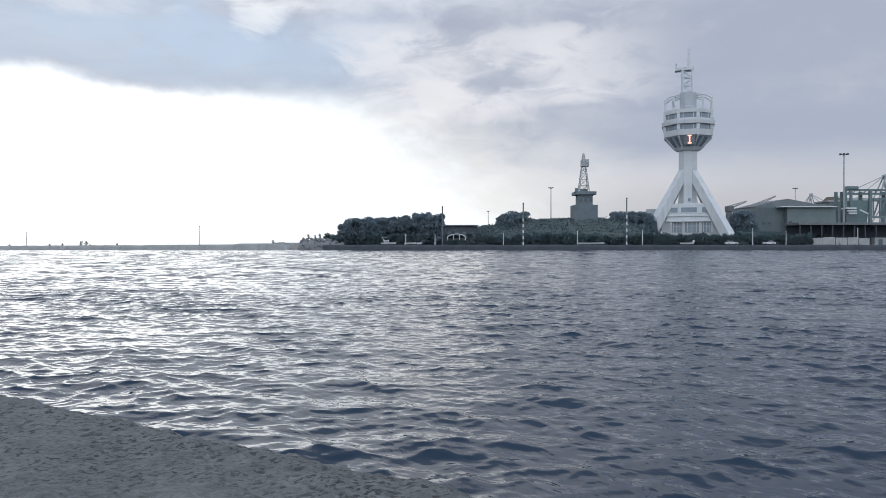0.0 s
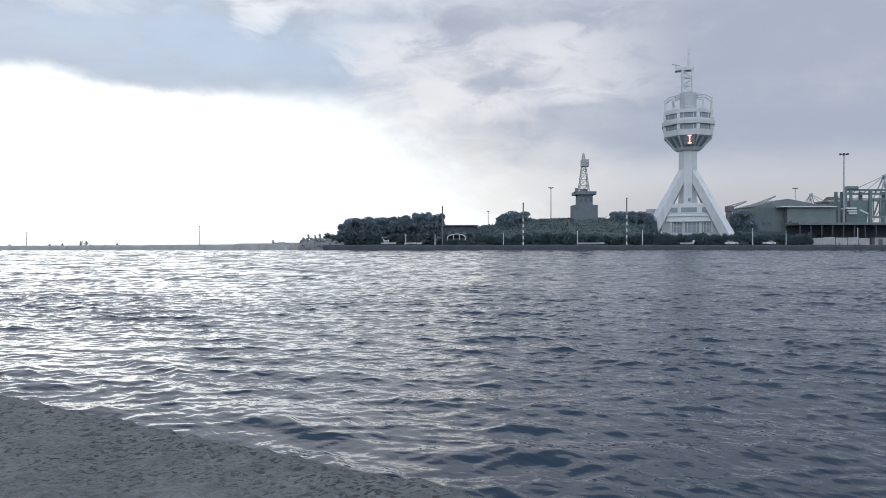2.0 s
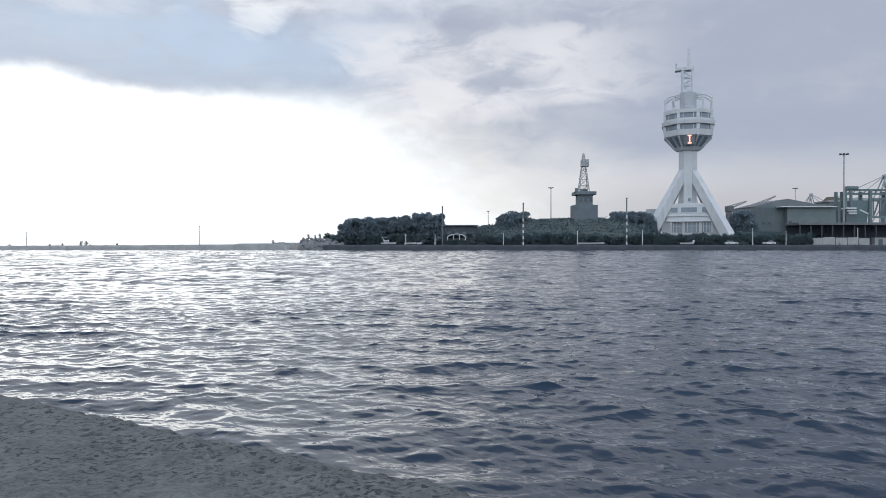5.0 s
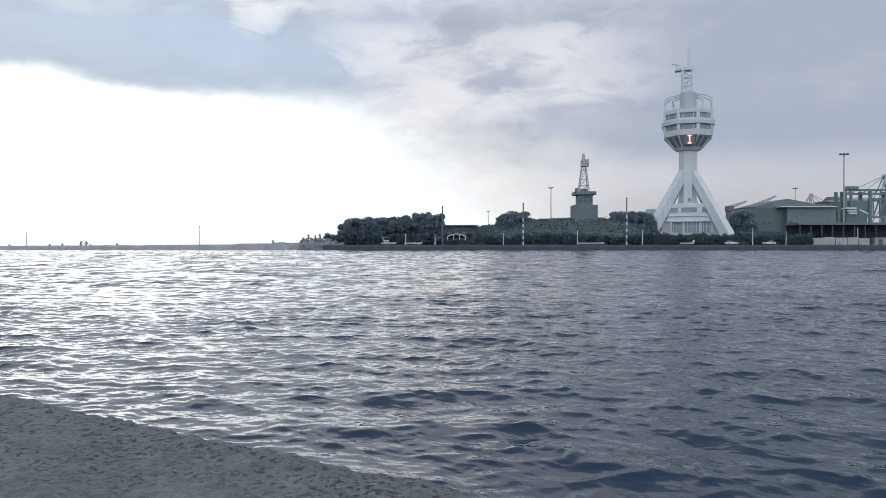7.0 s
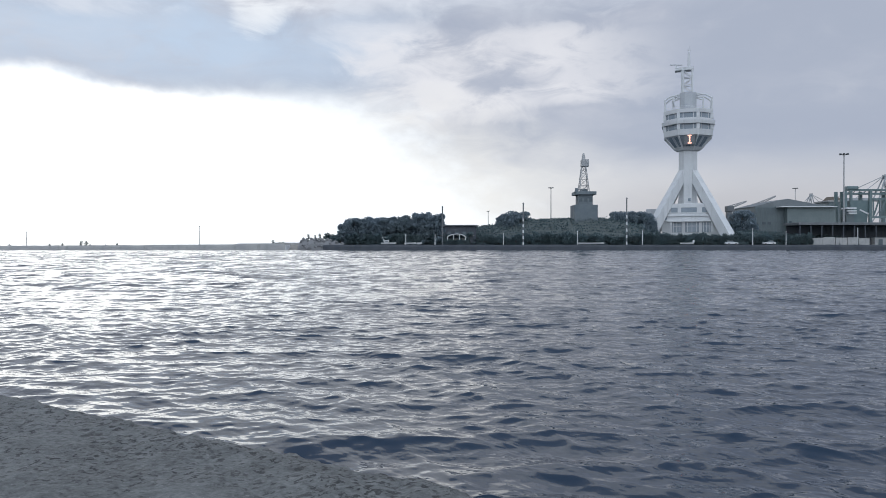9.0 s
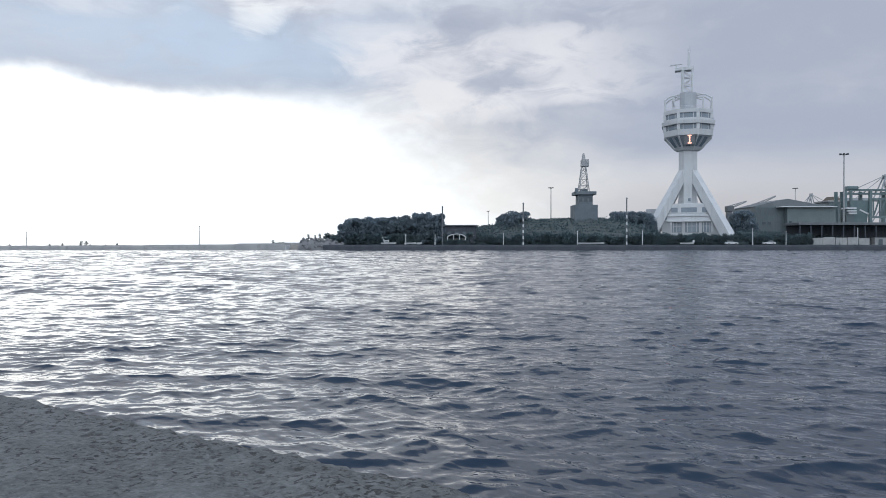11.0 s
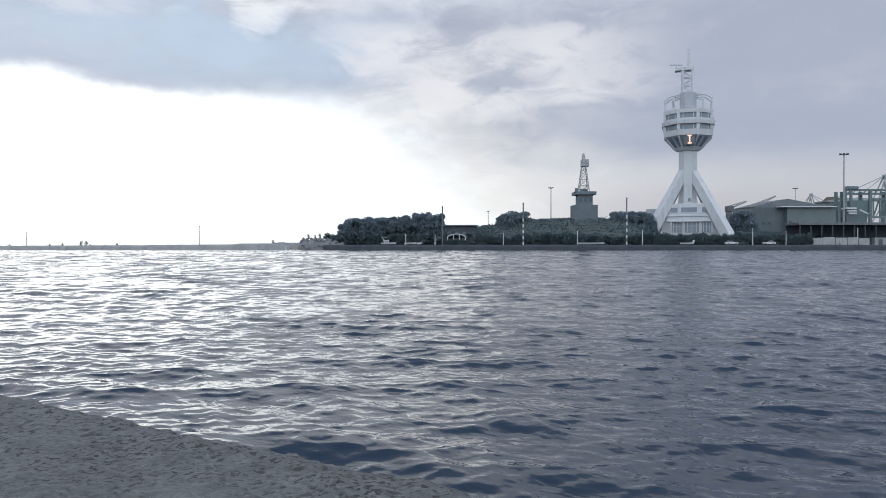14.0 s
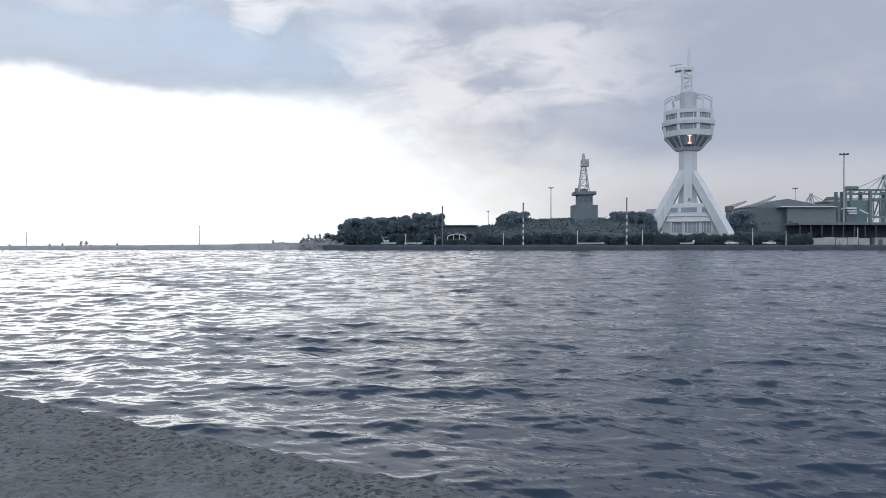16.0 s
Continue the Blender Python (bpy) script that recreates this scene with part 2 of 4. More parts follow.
ROCK = surface("armour rock", (0.145, 0.150, 0.160), (0.205, 0.210, 0.216), 0.9, 0.8, 8)
BUNKER = surface("olive stained concrete", (0.090, 0.116, 0.137), (0.135, 0.161, 0.178), 0.8, 3, 9, stain=(0.090, 0.105, 0.109))
STEEL = surface("galvanised steel", (0.230, 0.245, 0.259), (0.331, 0.338, 0.346), 0.5, 2, 14, metal=0.4)
DARKSTEEL = surface("dark painted steel", (0.083, 0.094, 0.105), (0.128, 0.139, 0.150), 0.5, 2, 14, metal=0.1)
CRANEGREEN = surface("faded green steel", (0.086, 0.132, 0.142), (0.122, 0.168, 0.175), 0.6, 3, 10)
# far cranes: distance haze is put into this paler grey
CRANEHAZE = surface("haze-paled crane grey", (0.235, 0.262, 0.285), (0.300, 0.325, 0.345), 0.6, 4, 10)
SHEDWALL = surface("green corrugated wall", (0.081, 0.108, 0.121), (0.115, 0.143, 0.152), 0.6, 5, 8, stain=(0.068, 0.087, 0.081))
WINGWALL = surface("pale green corrugated wall", (0.100, 0.132, 0.139), (0.132, 0.163, 0.168), 0.6, 5, 8, stain=(0.084, 0.105, 0.105))
SHEDROOF = surface("dark roof sheet", (0.098, 0.117, 0.130), (0.137, 0.156, 0.166), 0.6, 5, 8)
GLASS = surface("dark window glass", (0.055, 0.075, 0.09), (0.075, 0.10, 0.115), 0.12, 4, 6, bump=0.0)
GRASS = surface("grass and scrub soil", (0.055, 0.073, 0.075), (0.085, 0.100, 0.100), 0.95, 3, 8)
TARMAC = surface("tarmac", (0.045, 0.047, 0.05), (0.07, 0.07, 0.07), 0.9, 3, 12)
BARK = surface("bark", (0.07, 0.06, 0.05), (0.13, 0.11, 0.09), 0.9, 0.6, 10)
# haze over the shore is put into both leaf colours as lifted blue-grey
LEAF = leaf_material("haze-lifted foliage", (0.168, 0.225, 0.272), (0.192, 0.250, 0.294))
SCRUB = leaf_material("dark scrub", (0.082, 0.128, 0.146), (0.100, 0.150, 0.164))
WHITEWASH = surface("whitewash", (0.260, 0.267, 0.273), (0.341, 0.347, 0.347), 0.8, 2, 10, stain=(0.155, 0.161, 0.161))
CARBLACK = surface("black rubber", (0.02, 0.02, 0.02), (0.035, 0.035, 0.035), 0.8, 0.3, 10)
CARSILVER = surface("silver car paint", (0.45, 0.46, 0.48), (0.55, 0.56, 0.57), 0.3, 1, 10, metal=0.5, bump=0)
LED = surface("lit sign letter", (0.8, 0.2, 0.1), (0.9, 0.25, 0.12), 0.5, 1, 10, glow=(1.0, 0.62, 0.52, 1.1))


# ---- mesh helpers ----
def part(name, bm, material, parent=None, label=""):
    mesh = bpy.data.meshes.new(name)
    bm.to_mesh(mesh)
    bm.free()
    mesh.materials.append(material)
    ob = new(name, mesh)
    ob.parent = parent
    return tagged(ob, label)


def thing(name, place, label, category, group="", kind="", turn=0.0):
    ob = new(name)
    ob.empty_display_size = 0.3
    ob.matrix_basis = pose(*place, 0, 0, turn)
    return tagged(ob, label, category, group, kind)


def box(bm, x, y, z, sx, sy, sz, bevel=0.0):
    """A box round (x, y) with its foot at z."""
    r = bmesh.ops.create_cube(bm, size=1.0, matrix=Matrix.Translation((x, y, z + sz / 2)) @ Matrix.Diagonal((sx, sy, sz, 1)))
    if bevel:
        edges = {e for v in r["verts"] for e in v.link_edges}
        bmesh.ops.bevel(bm, geom=list(edges), offset=bevel, segments=1, affect="EDGES", profile=0.5)
    return bm


def rod(bm, p, q, r0, r1=None, seg=8):
    """A round rod from p to q."""
    p, q = Vector(p), Vector(q)
    m = Matrix.Translation((p + q) / 2) @ (q - p).to_track_quat("Z", "Y").to_matrix().to_4x4()
    bmesh.ops.create_cone(bm, cap_ends=True, segments=seg, radius1=r0, radius2=r0 if r1 is None else r1, depth=(q - p).length, matrix=m)
    return bm


def ring(bm, sides, r0, r1, z0, z1, turn=0.0, x=0.0, y=0.0):
    """A prism or frustum with flat sides; r are half widths across the flats."""
    k = 1 / math.cos(math.pi / sides)
    m = Matrix.Translation((x, y, (z0 + z1) / 2)) @ Matrix.Rotation(turn, 4, "Z")
    bmesh.ops.create_cone(bm, cap_ends=True, segments=sides, radius1=r0 * k, radius2=r1 * k, depth=z1 - z0, matrix=m)
    return bm


def loft(bm, loops):
    """Skin through loops of points of equal length, closed at both ends."""
    rows = [[bm.verts.new(p) for p in loop] for loop in loops]
    n = len(rows[0])
    for a, b in zip(rows, rows[1:]):
        for i in range(n):
            bm.faces.new((a[i], a[(i + 1) % n], b[(i + 1) % n], b[i]))
    bm.faces.new(rows[0][::-1]), bm.faces.new(rows[-1])
    bmesh.ops.recalc_face_normals(bm, faces=bm.faces[:])
    return bm


def BM():
    return bmesh.new()


def sheet(name, xs, ys, zs, material, label, category, kind="structure"):
    """One mesh from grids of coordinates."""
    rows, cols = xs.shape
    mesh = bpy.data.meshes.new(name)
    co = np.stack([xs, ys, zs], -1).reshape(-1, 3).astype(np.float32)
    i = np.arange(rows * cols).reshape(rows, cols)
    quads = np.stack([i[:-1, :-1], i[:-1, 1:], i[1:, 1:], i[1:, :-1]], -1).reshape(-1, 4)
    mesh.vertices.add(len(co)), mesh.loops.add(quads.size), mesh.polygons.add(len(quads))
    mesh.vertices.foreach_set("co", co.ravel())
    mesh.loops.foreach_set("vertex_index", quads.ravel().astype(np.int32))
    mesh.polygons.foreach_set("loop_start", np.arange(0, quads.size, 4, dtype=np.int32))
    mesh.polygons.foreach_set("use_smooth", np.ones(len(quads), dtype=bool))
    mesh.update(calc_edges=True)
    mesh.materials.append(material)
    return tagged(new(name, mesh), label, category, "", kind)


def lumps(x, y, scale, seed, octaves=4):
    """Smooth random relief from sums of waves, about -1 to 1."""
    g = np.random.default_rng(seed)
    z = np.zeros_like(x)
    for o in range(octaves):
        for _ in range(5):
            a, k = g.uniform(0, 2 * np.pi), 2 ** o / scale * g.uniform(0.7, 1.4) * 2 * np.pi
            z += np.sin(k * (np.cos(a) * x + np.sin(a) * y) + g.uniform(0, 6.3)) * 0.5 ** o * 0.3
    return z


# ---- water: a sheet of waves that runs towards the near quay, with cross waves in its relief ----
def wave_sheet(name, seed, heading, speed, steep, chop):
    """A rigid sheet of waves that runs along its heading (degrees from +x) at one speed. Returns it, its velocity and its turn."""
    g = np.random.default_rng(seed)
    vx, vy = speed * math.cos(radians(heading)), speed * math.sin(radians(heading))
    y, step, rows = 2.0, 0.048, [(-16 + 0.4 * i, 0.4) for i in range(45)]
    while y < 335:
        rows.append((y, step))
        step = step if y < 9 - vy * 16 else step * 1.006
        y += step
    ys, steps = np.array([r[0] for r in rows]), np.array([r[1] for r in rows])
    cols = 620
    u = np.linspace(-1, 1, cols)
    half = 0.66 * np.abs(ys) + 3
    lo, hi = -half - max(0.0, vx * 16), half - min(0.0, vx * 16)
    x = lo[:, None] + (hi - lo)[:, None] * (u[None, :] + 1) / 2
    yy = np.repeat(ys[:, None], cols, 1)
    cell = np.maximum(steps * 2.5, (hi - lo) / cols * 2.0)[:, None]
    z, dx, dy = np.zeros_like(x), np.zeros_like(x), np.zeros_like(x)
    gust = 1.0 + 0.30 * lumps(x, yy, 16.0, seed + 5, 2)
    count = 96
    for i in range(count):
        wl = 0.20 * (SEA_LONGEST / 0.20) ** ((i + g.uniform(0, 1)) / count)
        a = radians(heading) + g.normal(0, 0.62)
        k = 2 * np.pi / wl
        fade = np.clip(wl / cell - 0.6, 0, 1) * (steep * math.sqrt(2 / count) / k) * (1.50 - 0.85 * i / count)
        arg = k * (math.cos(a) * x + math.sin(a) * yy) + g.uniform(0, 2 * np.pi)
        sn = np.sin(arg)
        z += fade * np.cos(arg)
        dx -= fade * math.cos(a) * sn
        dy -= fade * math.sin(a) * sn
    # longer waves grow in with distance, sized to fit the camera's view
    for begin, deep, lo_wl, hi_wl, slope in ((14, 30, 1.2, 3.0, 0.020), (60, 80, 3.5, 9.0, 0.018)):
        for i in range(22):
            wl, a = g.uniform(lo_wl, hi_wl), radians(heading) + g.normal(0, 0.5)
            arg = 2 * np.pi / wl * (math.cos(a) * x + math.sin(a) * yy) + g.uniform(0, 6.28)
            z += slope * wl / 6.28 * np.cos(arg) * np.clip((yy + vy * 8 - begin) / deep, 0, 1) * np.clip(wl / cell - 0.6, 0, 1)
    ob = sheet(name, x + chop * gust * dx, yy + chop * gust * dy, z * gust, WATER, "choppy blue-grey harbour water with small wind waves", "water")
    return ob, (vx, vy, 0.0)


SEA_LONGEST = 2.8
WAVES = [wave_sheet("water", 11, -104, 1.25, 0.138, 1.8)]
for rider, (heading, speed, _, _) in zip(RIDERS, CROSS_WAVES):
    rider.object = new("water_drift")
    WAVES.append((rider.object, (speed * math.cos(radians(heading)), speed * math.sin(radians(heading)), heading - 90)))

# still sea under and beyond the waves, out to the horizon
far = np.array([-4800, -2000, -900, -400, -150, 0, 150, 400, 900, 2000, 4800], float)
gx, gy = np.meshgrid(far, np.array([-200, -60, 0, 60, 150, 300, 600, 1200, 2400, 4800], float))
sheet("water", gx, gy, gx * 0 - 0.6, WATER, "open sea water out to the horizon", "water")

# ---- near quay slab of rough concrete, on which the camera stands ----
SLAB_TOP = 1.2
ea, eb = np.array([-2.93, 4.615]), np.array([0.17, 2.765])
ed = (eb - ea) / np.linalg.norm(eb - ea)
en = np.array([ed[1], -ed[0]])
s = np.concatenate([np.linspace(-60, -5.2, 24), np.linspace(-5, 5.5, 330), np.linspace(5.7, 60, 24)])
w = np.concatenate([[-0.02, -0.015, 0.0], np.linspace(0.01, 3.0, 100), np.linspace(3.1, 60, 24)])
ss, ww = np.meshgrid(s, w)
nibble = -0.075 + 0.022 * lumps(ss, ss * 0, 0.9, 4, 4) + 0.018 * lumps(ss, ss * 0, 0.16, 8, 2)
inward = ww + nibble * np.exp(-np.maximum(ww, 0) * 2)
px = ea[0] + ed[0] * ss + en[0] * inward
py = ea[1] + ed[1] * ss + en[1] * inward
pz = SLAB_TOP + 0.010 * lumps(px, py, 0.5, 2, 5) + 0.010 * lumps(px, py, 0.13, 21, 2) * np.exp(-np.maximum(ww, 0) * 2.5) - 0.05 * np.exp(-np.maximum(ww, 0) * 22)
pz[0] = -2.5
pz[1] = SLAB_TOP - 0.25
sheet("quay", px, py, pz, SLAB, "rough pitted grey concrete quay with a worn crumbling edge", "quay")

# ---- far shore: ground, quay wall, jetty ----
LAND = 1.85
gx, gy = np.meshgrid(np.array([-43.07, -20, 20, 60, 110, 160, 300, 800, 2000, 4800], float), np.array([250.4, 262, 280, 320, 400, 700, 1500, 4800], float))
sheet("ground", gx, gy, gx * 0 + LAND, GRASS, "flat scrubby grass and packed earth behind the quay", "ground")
gx, gy = np.meshgrid(np.linspace(-43.07, 330, 120), np.array([249.6, 249.7, 249.75, 250.6]))
gz = np.array([-2.0, 1.0, LAND + 0.06, LAND + 0.06])[:, None] + 0 * gx + 0.05 * lumps(gx, gy, 6, 3, 2) * (gy > 249.72)
sheet("quay_wall", gx, gy, gz, DARKSTONE, "dark weathered stone quay wall along the far shore", "wall")
gx, gy = np.meshgrid(np.array([-43.07, 0, 60, 140, 330]), np.array([251.2, 258.5]))
sheet("road", gx, gy, gx * 0 + LAND + 0.004, TARMAC, "grey tarmac service road along the far quay", "road")

# jetty: long low concrete mole with a parapet
gx = np.concatenate([np.linspace(-900, -160, 20), np.linspace(-158, -56.48, 90)])
jx, jv = np.meshgrid(gx, np.arange(7))
slope = np.interp(jx, [-900, -159.27, -106.45, -106.05, -73.95, -81.67, -56.48], [1.3, 1.55, 1.75, 1.9, 2.0, 2.3, 2.42])
jy = np.array([248.9, 249.4, 249.5, 250.1, 250.15, 257, 257.2])[:, None] + 0 * jx
jz = np.choose(jv, [slope * 0 - 2, slope - 0.75, slope, slope + 0.02, slope - 0.9, slope - 0.9, slope * 0 - 2]) + 0.03 * lumps(jx, jy, 9, 9, 3) * (jv > 0) * (jv < 6)
JETTY_WALL = sheet("jetty", jx, jy, jz, JETTY, "long low grey concrete jetty reaching out to sea", "jetty")

part("end_ramp", loft(BM(), [[(-56.48, y, -1.5), (-55.66, y, -1.5), (-56.27, y, 1.2), (-56.48, y, 1.9)] for y in (249.0, 256.5)]), WHITE, JETTY_WALL, "pale sloping concrete end face")
# strip of distant land, built as a plain low wall
T = thing("breakwater", (-69.17, 320, 0), "low dark strip of distant land across the harbour mouth", "breakwater")
part("wall", box(BM(), 0, 0, -1.5, 16, 4, 4.0, 0.3), JETTY, T)
part("parapet", box(BM(), 0, -1.2, 2.5, 16, 0.8, 0.3, 0.05), DARKSTONE, T)
T = thing("sign_board", (92.36, 256.4, LAND), "small white sign board on a post", "sign")
part("post", rod(BM(), (0, 0, -0.1), (0, 0, 1.6), 0.05, seg=6), STEEL, T)
part("panel", box(BM(), 0, -0.06, 0.9, 0.7, 0.06, 0.9, 0.01), WHITE, T)


# ---- plants ----
def leaf_cloud(bm, g, lobes, count, size):
    """Many small bent leaf clumps spread through oval lobes (centre, radii)."""
    weights = np.array([l[1][0] * l[1][1] * l[1][2] for l in lobes]) ** 0.67
    pick = g.choice(len(lobes), count, p=weights / weights.sum())
    for j in pick:
        (cx, cy, cz), (rx, ry, rz) = lobes[j]
        d = g.normal(0, 1, 3)
        d = d / np.linalg.norm(d) * (0.25 + 0.89 * g.uniform(0, 1) ** 0.6)
        p = Vector((cx + d[0] * rx, cy + d[1] * ry, cz + d[2] * rz))
        t = Euler(g.uniform(0, 6.28, 3)).to_matrix()
        k = size * g.uniform(0.6, 1.4)
        a, b, c, e = (bm.verts.new(p + t @ Vector(v) * k) for v in ((-0.5, 0, 0), (0, -0.35, 0.12), (0.5, 0, 0), (0, 0.35, 0.12)))
        bm.faces.new((a, b, c)), bm.faces.new((a, c, e))
    return bm


def make_tree(name, seed, height, spread, label, place, leaves=900, size=0.55, trunk=0.35):
    g = np.random.default_rng(seed)
    t = thing(name, place, label, "tree" if "tree" in name else "shrub")
    bm = BM()
    top = Vector((g.normal(0, 0.3), g.normal(0, 0.3), height * 0.55))
    rod(bm, (0, 0, -0.3), top * 0.5, 0.035 * height, 0.025 * height, 7)
    rod(bm, top * 0.5, top, 0.025 * height, 0.012 * height, 7)
    lobes = [((0, 0, height * 0.62), (spread * 0.66, spread * 0.66, height * 0.33))]
    for i in range(28):
        a, r = i * 2.4 + g.uniform(-0.3, 0.3), spread * g.uniform(0.25, 0.88)
        e = Vector((r * math.cos(a), r * math.sin(a), height * g.uniform(trunk, 0.9)))
        rod(bm, top * g.uniform(0.4, 0.95), e, 0.011 * height, 0.004 * height, 5)
        q = spread * g.uniform(0.14, 0.34)
        lobes.append((tuple(e), (q, q, q * g.uniform(0.45, 0.9))))
    part("trunk", bm, BARK, t)
    part("crown", leaf_cloud(BM(), g, lobes, leaves, size), LEAF if name == "tree" else SCRUB, t)
    return t


OAK = [make_tree("tree", 5, 9.0, 4.2, "dense dark green broadleaf tree on the far shore", (-31.13, 266, LAND), 8500, 0.50, 0.12),
       make_tree("tree", 6, 9.6, 4.6, "broad dark green tree with an uneven crown", (-10.67, 268, LAND), 9500, 0.50, 0.12),
       make_tree("tree", 7, 8.2, 3.4, "smaller dark green tree by the shore", (-25.53, 264, LAND), 7500, 0.46, 0.1)]
THIN = make_tree("tree", 8, 12.0, 3.6, "thin open-crowned tree behind the scrub", (65.07, 280, LAND), 600, 0.38, 0.5)
SHRUB = [make_tree("shrub", 9, 3.2, 2.2, "dark green rounded shrub", (-40.04, 256, LAND), 3200, 0.32, 0.05),
         make_tree("shrub", 10, 2.2, 1.5, "low dark green coastal shrub", (-42.52, 255, LAND), 2200, 0.27, 0.05)]

SPIKY = make_tree("shrub", 14, 2.6, 0.75, "small pointed shrub growing on the jetty", (-131.6, 253, 0.9), 700, 0.17, 0.08)


def plant(source, x, y, z, k, turn):
    t = copy_thing(source, pose(x, y, z, 0, 0, turn) @ Matrix.Diagonal((k, k, k, 1)))
    t.scale = (k, k, k)
    return t


g = np.random.default_rng(3)
for x, y, k, n in ((-36.62, 262, 0.98, 2), (-35.02, 266, 1.16, 0), (-28.75, 268, 1.14, 1), (-23.92, 270, 1.2, 0), (-20.32, 266, 1.3, 2),
                   (-17.08, 266, 1.12, 1), (-14.37, 268, 1.28, 0), (-8.43, 266, 1.5, 2), (-5.75, 262, 0.95, 0), (-2.77, 262, 1.42, 2),
                   (27.14, 276, 1.5, 0), (24.62, 278, 1.48, 2), (30.27, 278, 1.45, 2), (72.72, 285, 1.55, 0), (78.17, 288, 1.45, 1),
                   (82.15, 288, 1.54, 0), (123.96, 290, 1.75, 2), (129.5, 294, 1.4, 2), (83.9, 286, 1.6, 2), (-37.95, 258, 0.62, 2)):
    plant(OAK[n], x, y, LAND, k, float(g.uniform(0, 360)))
for x, y, k in ((121.0, 291, 1.15), (125.6, 296, 1.3), (131.0, 299, 1.2)):
    plant(THIN, x, y, LAND, k, float(g.uniform(0, 360)))
for i, x in enumerate(np.linspace(-41.4, 136.47, 84)):
    plant(SHRUB[i % 2], float(x + g.normal(0, 0.6)), float(g.uniform(259.5, 262)), LAND, float(g.uniform(1.05, 1.5)), float(g.uniform(0, 360)))
for x, k in ((-157.68, 0.5), (-148.67, 0.35), (-143.14, 0.55), (-140.68, 0.4), (-138.43, 0.6), (-129.83, 0.95), (-128.4, 0.5), (-118.57, 0.6),
             (-61.84, 0.85), (-59.39, 0.6), (-58.16, 0.65), (-48.94, 0.7), (-46.48, 0.6), (-44.85, 0.8), (-43.41, 0.5)):
    z = 1.0 if x < -110 else (1.4 if x < -56 else 4.0)
    plant(SPIKY, x, 253.0, z - 0.15, k * 1.1, float(g.uniform(0, 360)))

for i in range(11):
    plant(SHRUB[1], 0.41 + i * 0.85, 255.2 + 0.3 * (i % 3), LAND, 0.75 + 0.05 * (i % 4), 40.0 * i)

# wooded bank behind the quay
gx, gy = np.meshgrid(np.linspace(-43, 157.09, 190), np.linspace(262, 300, 26))
crest = np.interp(gx, [-43, -37.74, -5.27, -2.63, 1.32, 12.29, 22.16, 30.94, 47.39, 60.56, 66.04, 78.11, 82.5, 111.02, 121.99, 157.09],
                  [2.4, 5.0, 6.0, 6.0, 8.0, 8.4, 9.6, 11.2, 11.8, 12.4, 11.4, 9.5, 4.5, 4.5, 7, 5])
fold = np.clip((gy - 262) / 12, 0, 1) * np.clip((300 - gy) / 10, 0, 1)
gz = LAND - 0.2 + (crest - LAND) * fold ** 0.7 + 0.35 * lumps(gx, gy, 7, 6, 3) * fold
sheet("bank", gx, gy, gz, GRASS, "earth bank overgrown with dark scrub", "bank")
bm = BM()
for _ in range(32000):
    i, j = int(g.uniform(0, 24)), int(g.uniform(0, 189))
    p = Vector((gx[i, j] + g.normal(0, 0.3), gy[i, j] + g.normal(0, 0.5), gz[i, j] + abs(g.normal(0, 0.35))))
    t = Euler(g.uniform(0, 6.28, 3)).to_matrix()
    k = g.uniform(0.45, 0.9)
    a, b, c, e = (bm.verts.new(p + t @ Vector(v) * k) for v in ((-0.5, 0, 0), (0, -0.35, 0.1), (0.5, 0, 0), (0, 0.35, 0.1)))
    bm.faces.new((a, b, c)), bm.faces.new((a, c, e))
tagged(part("undergrowth", bm, SCRUB), "dense dark green undergrowth covering the bank", "undergrowth", "", "stuff")


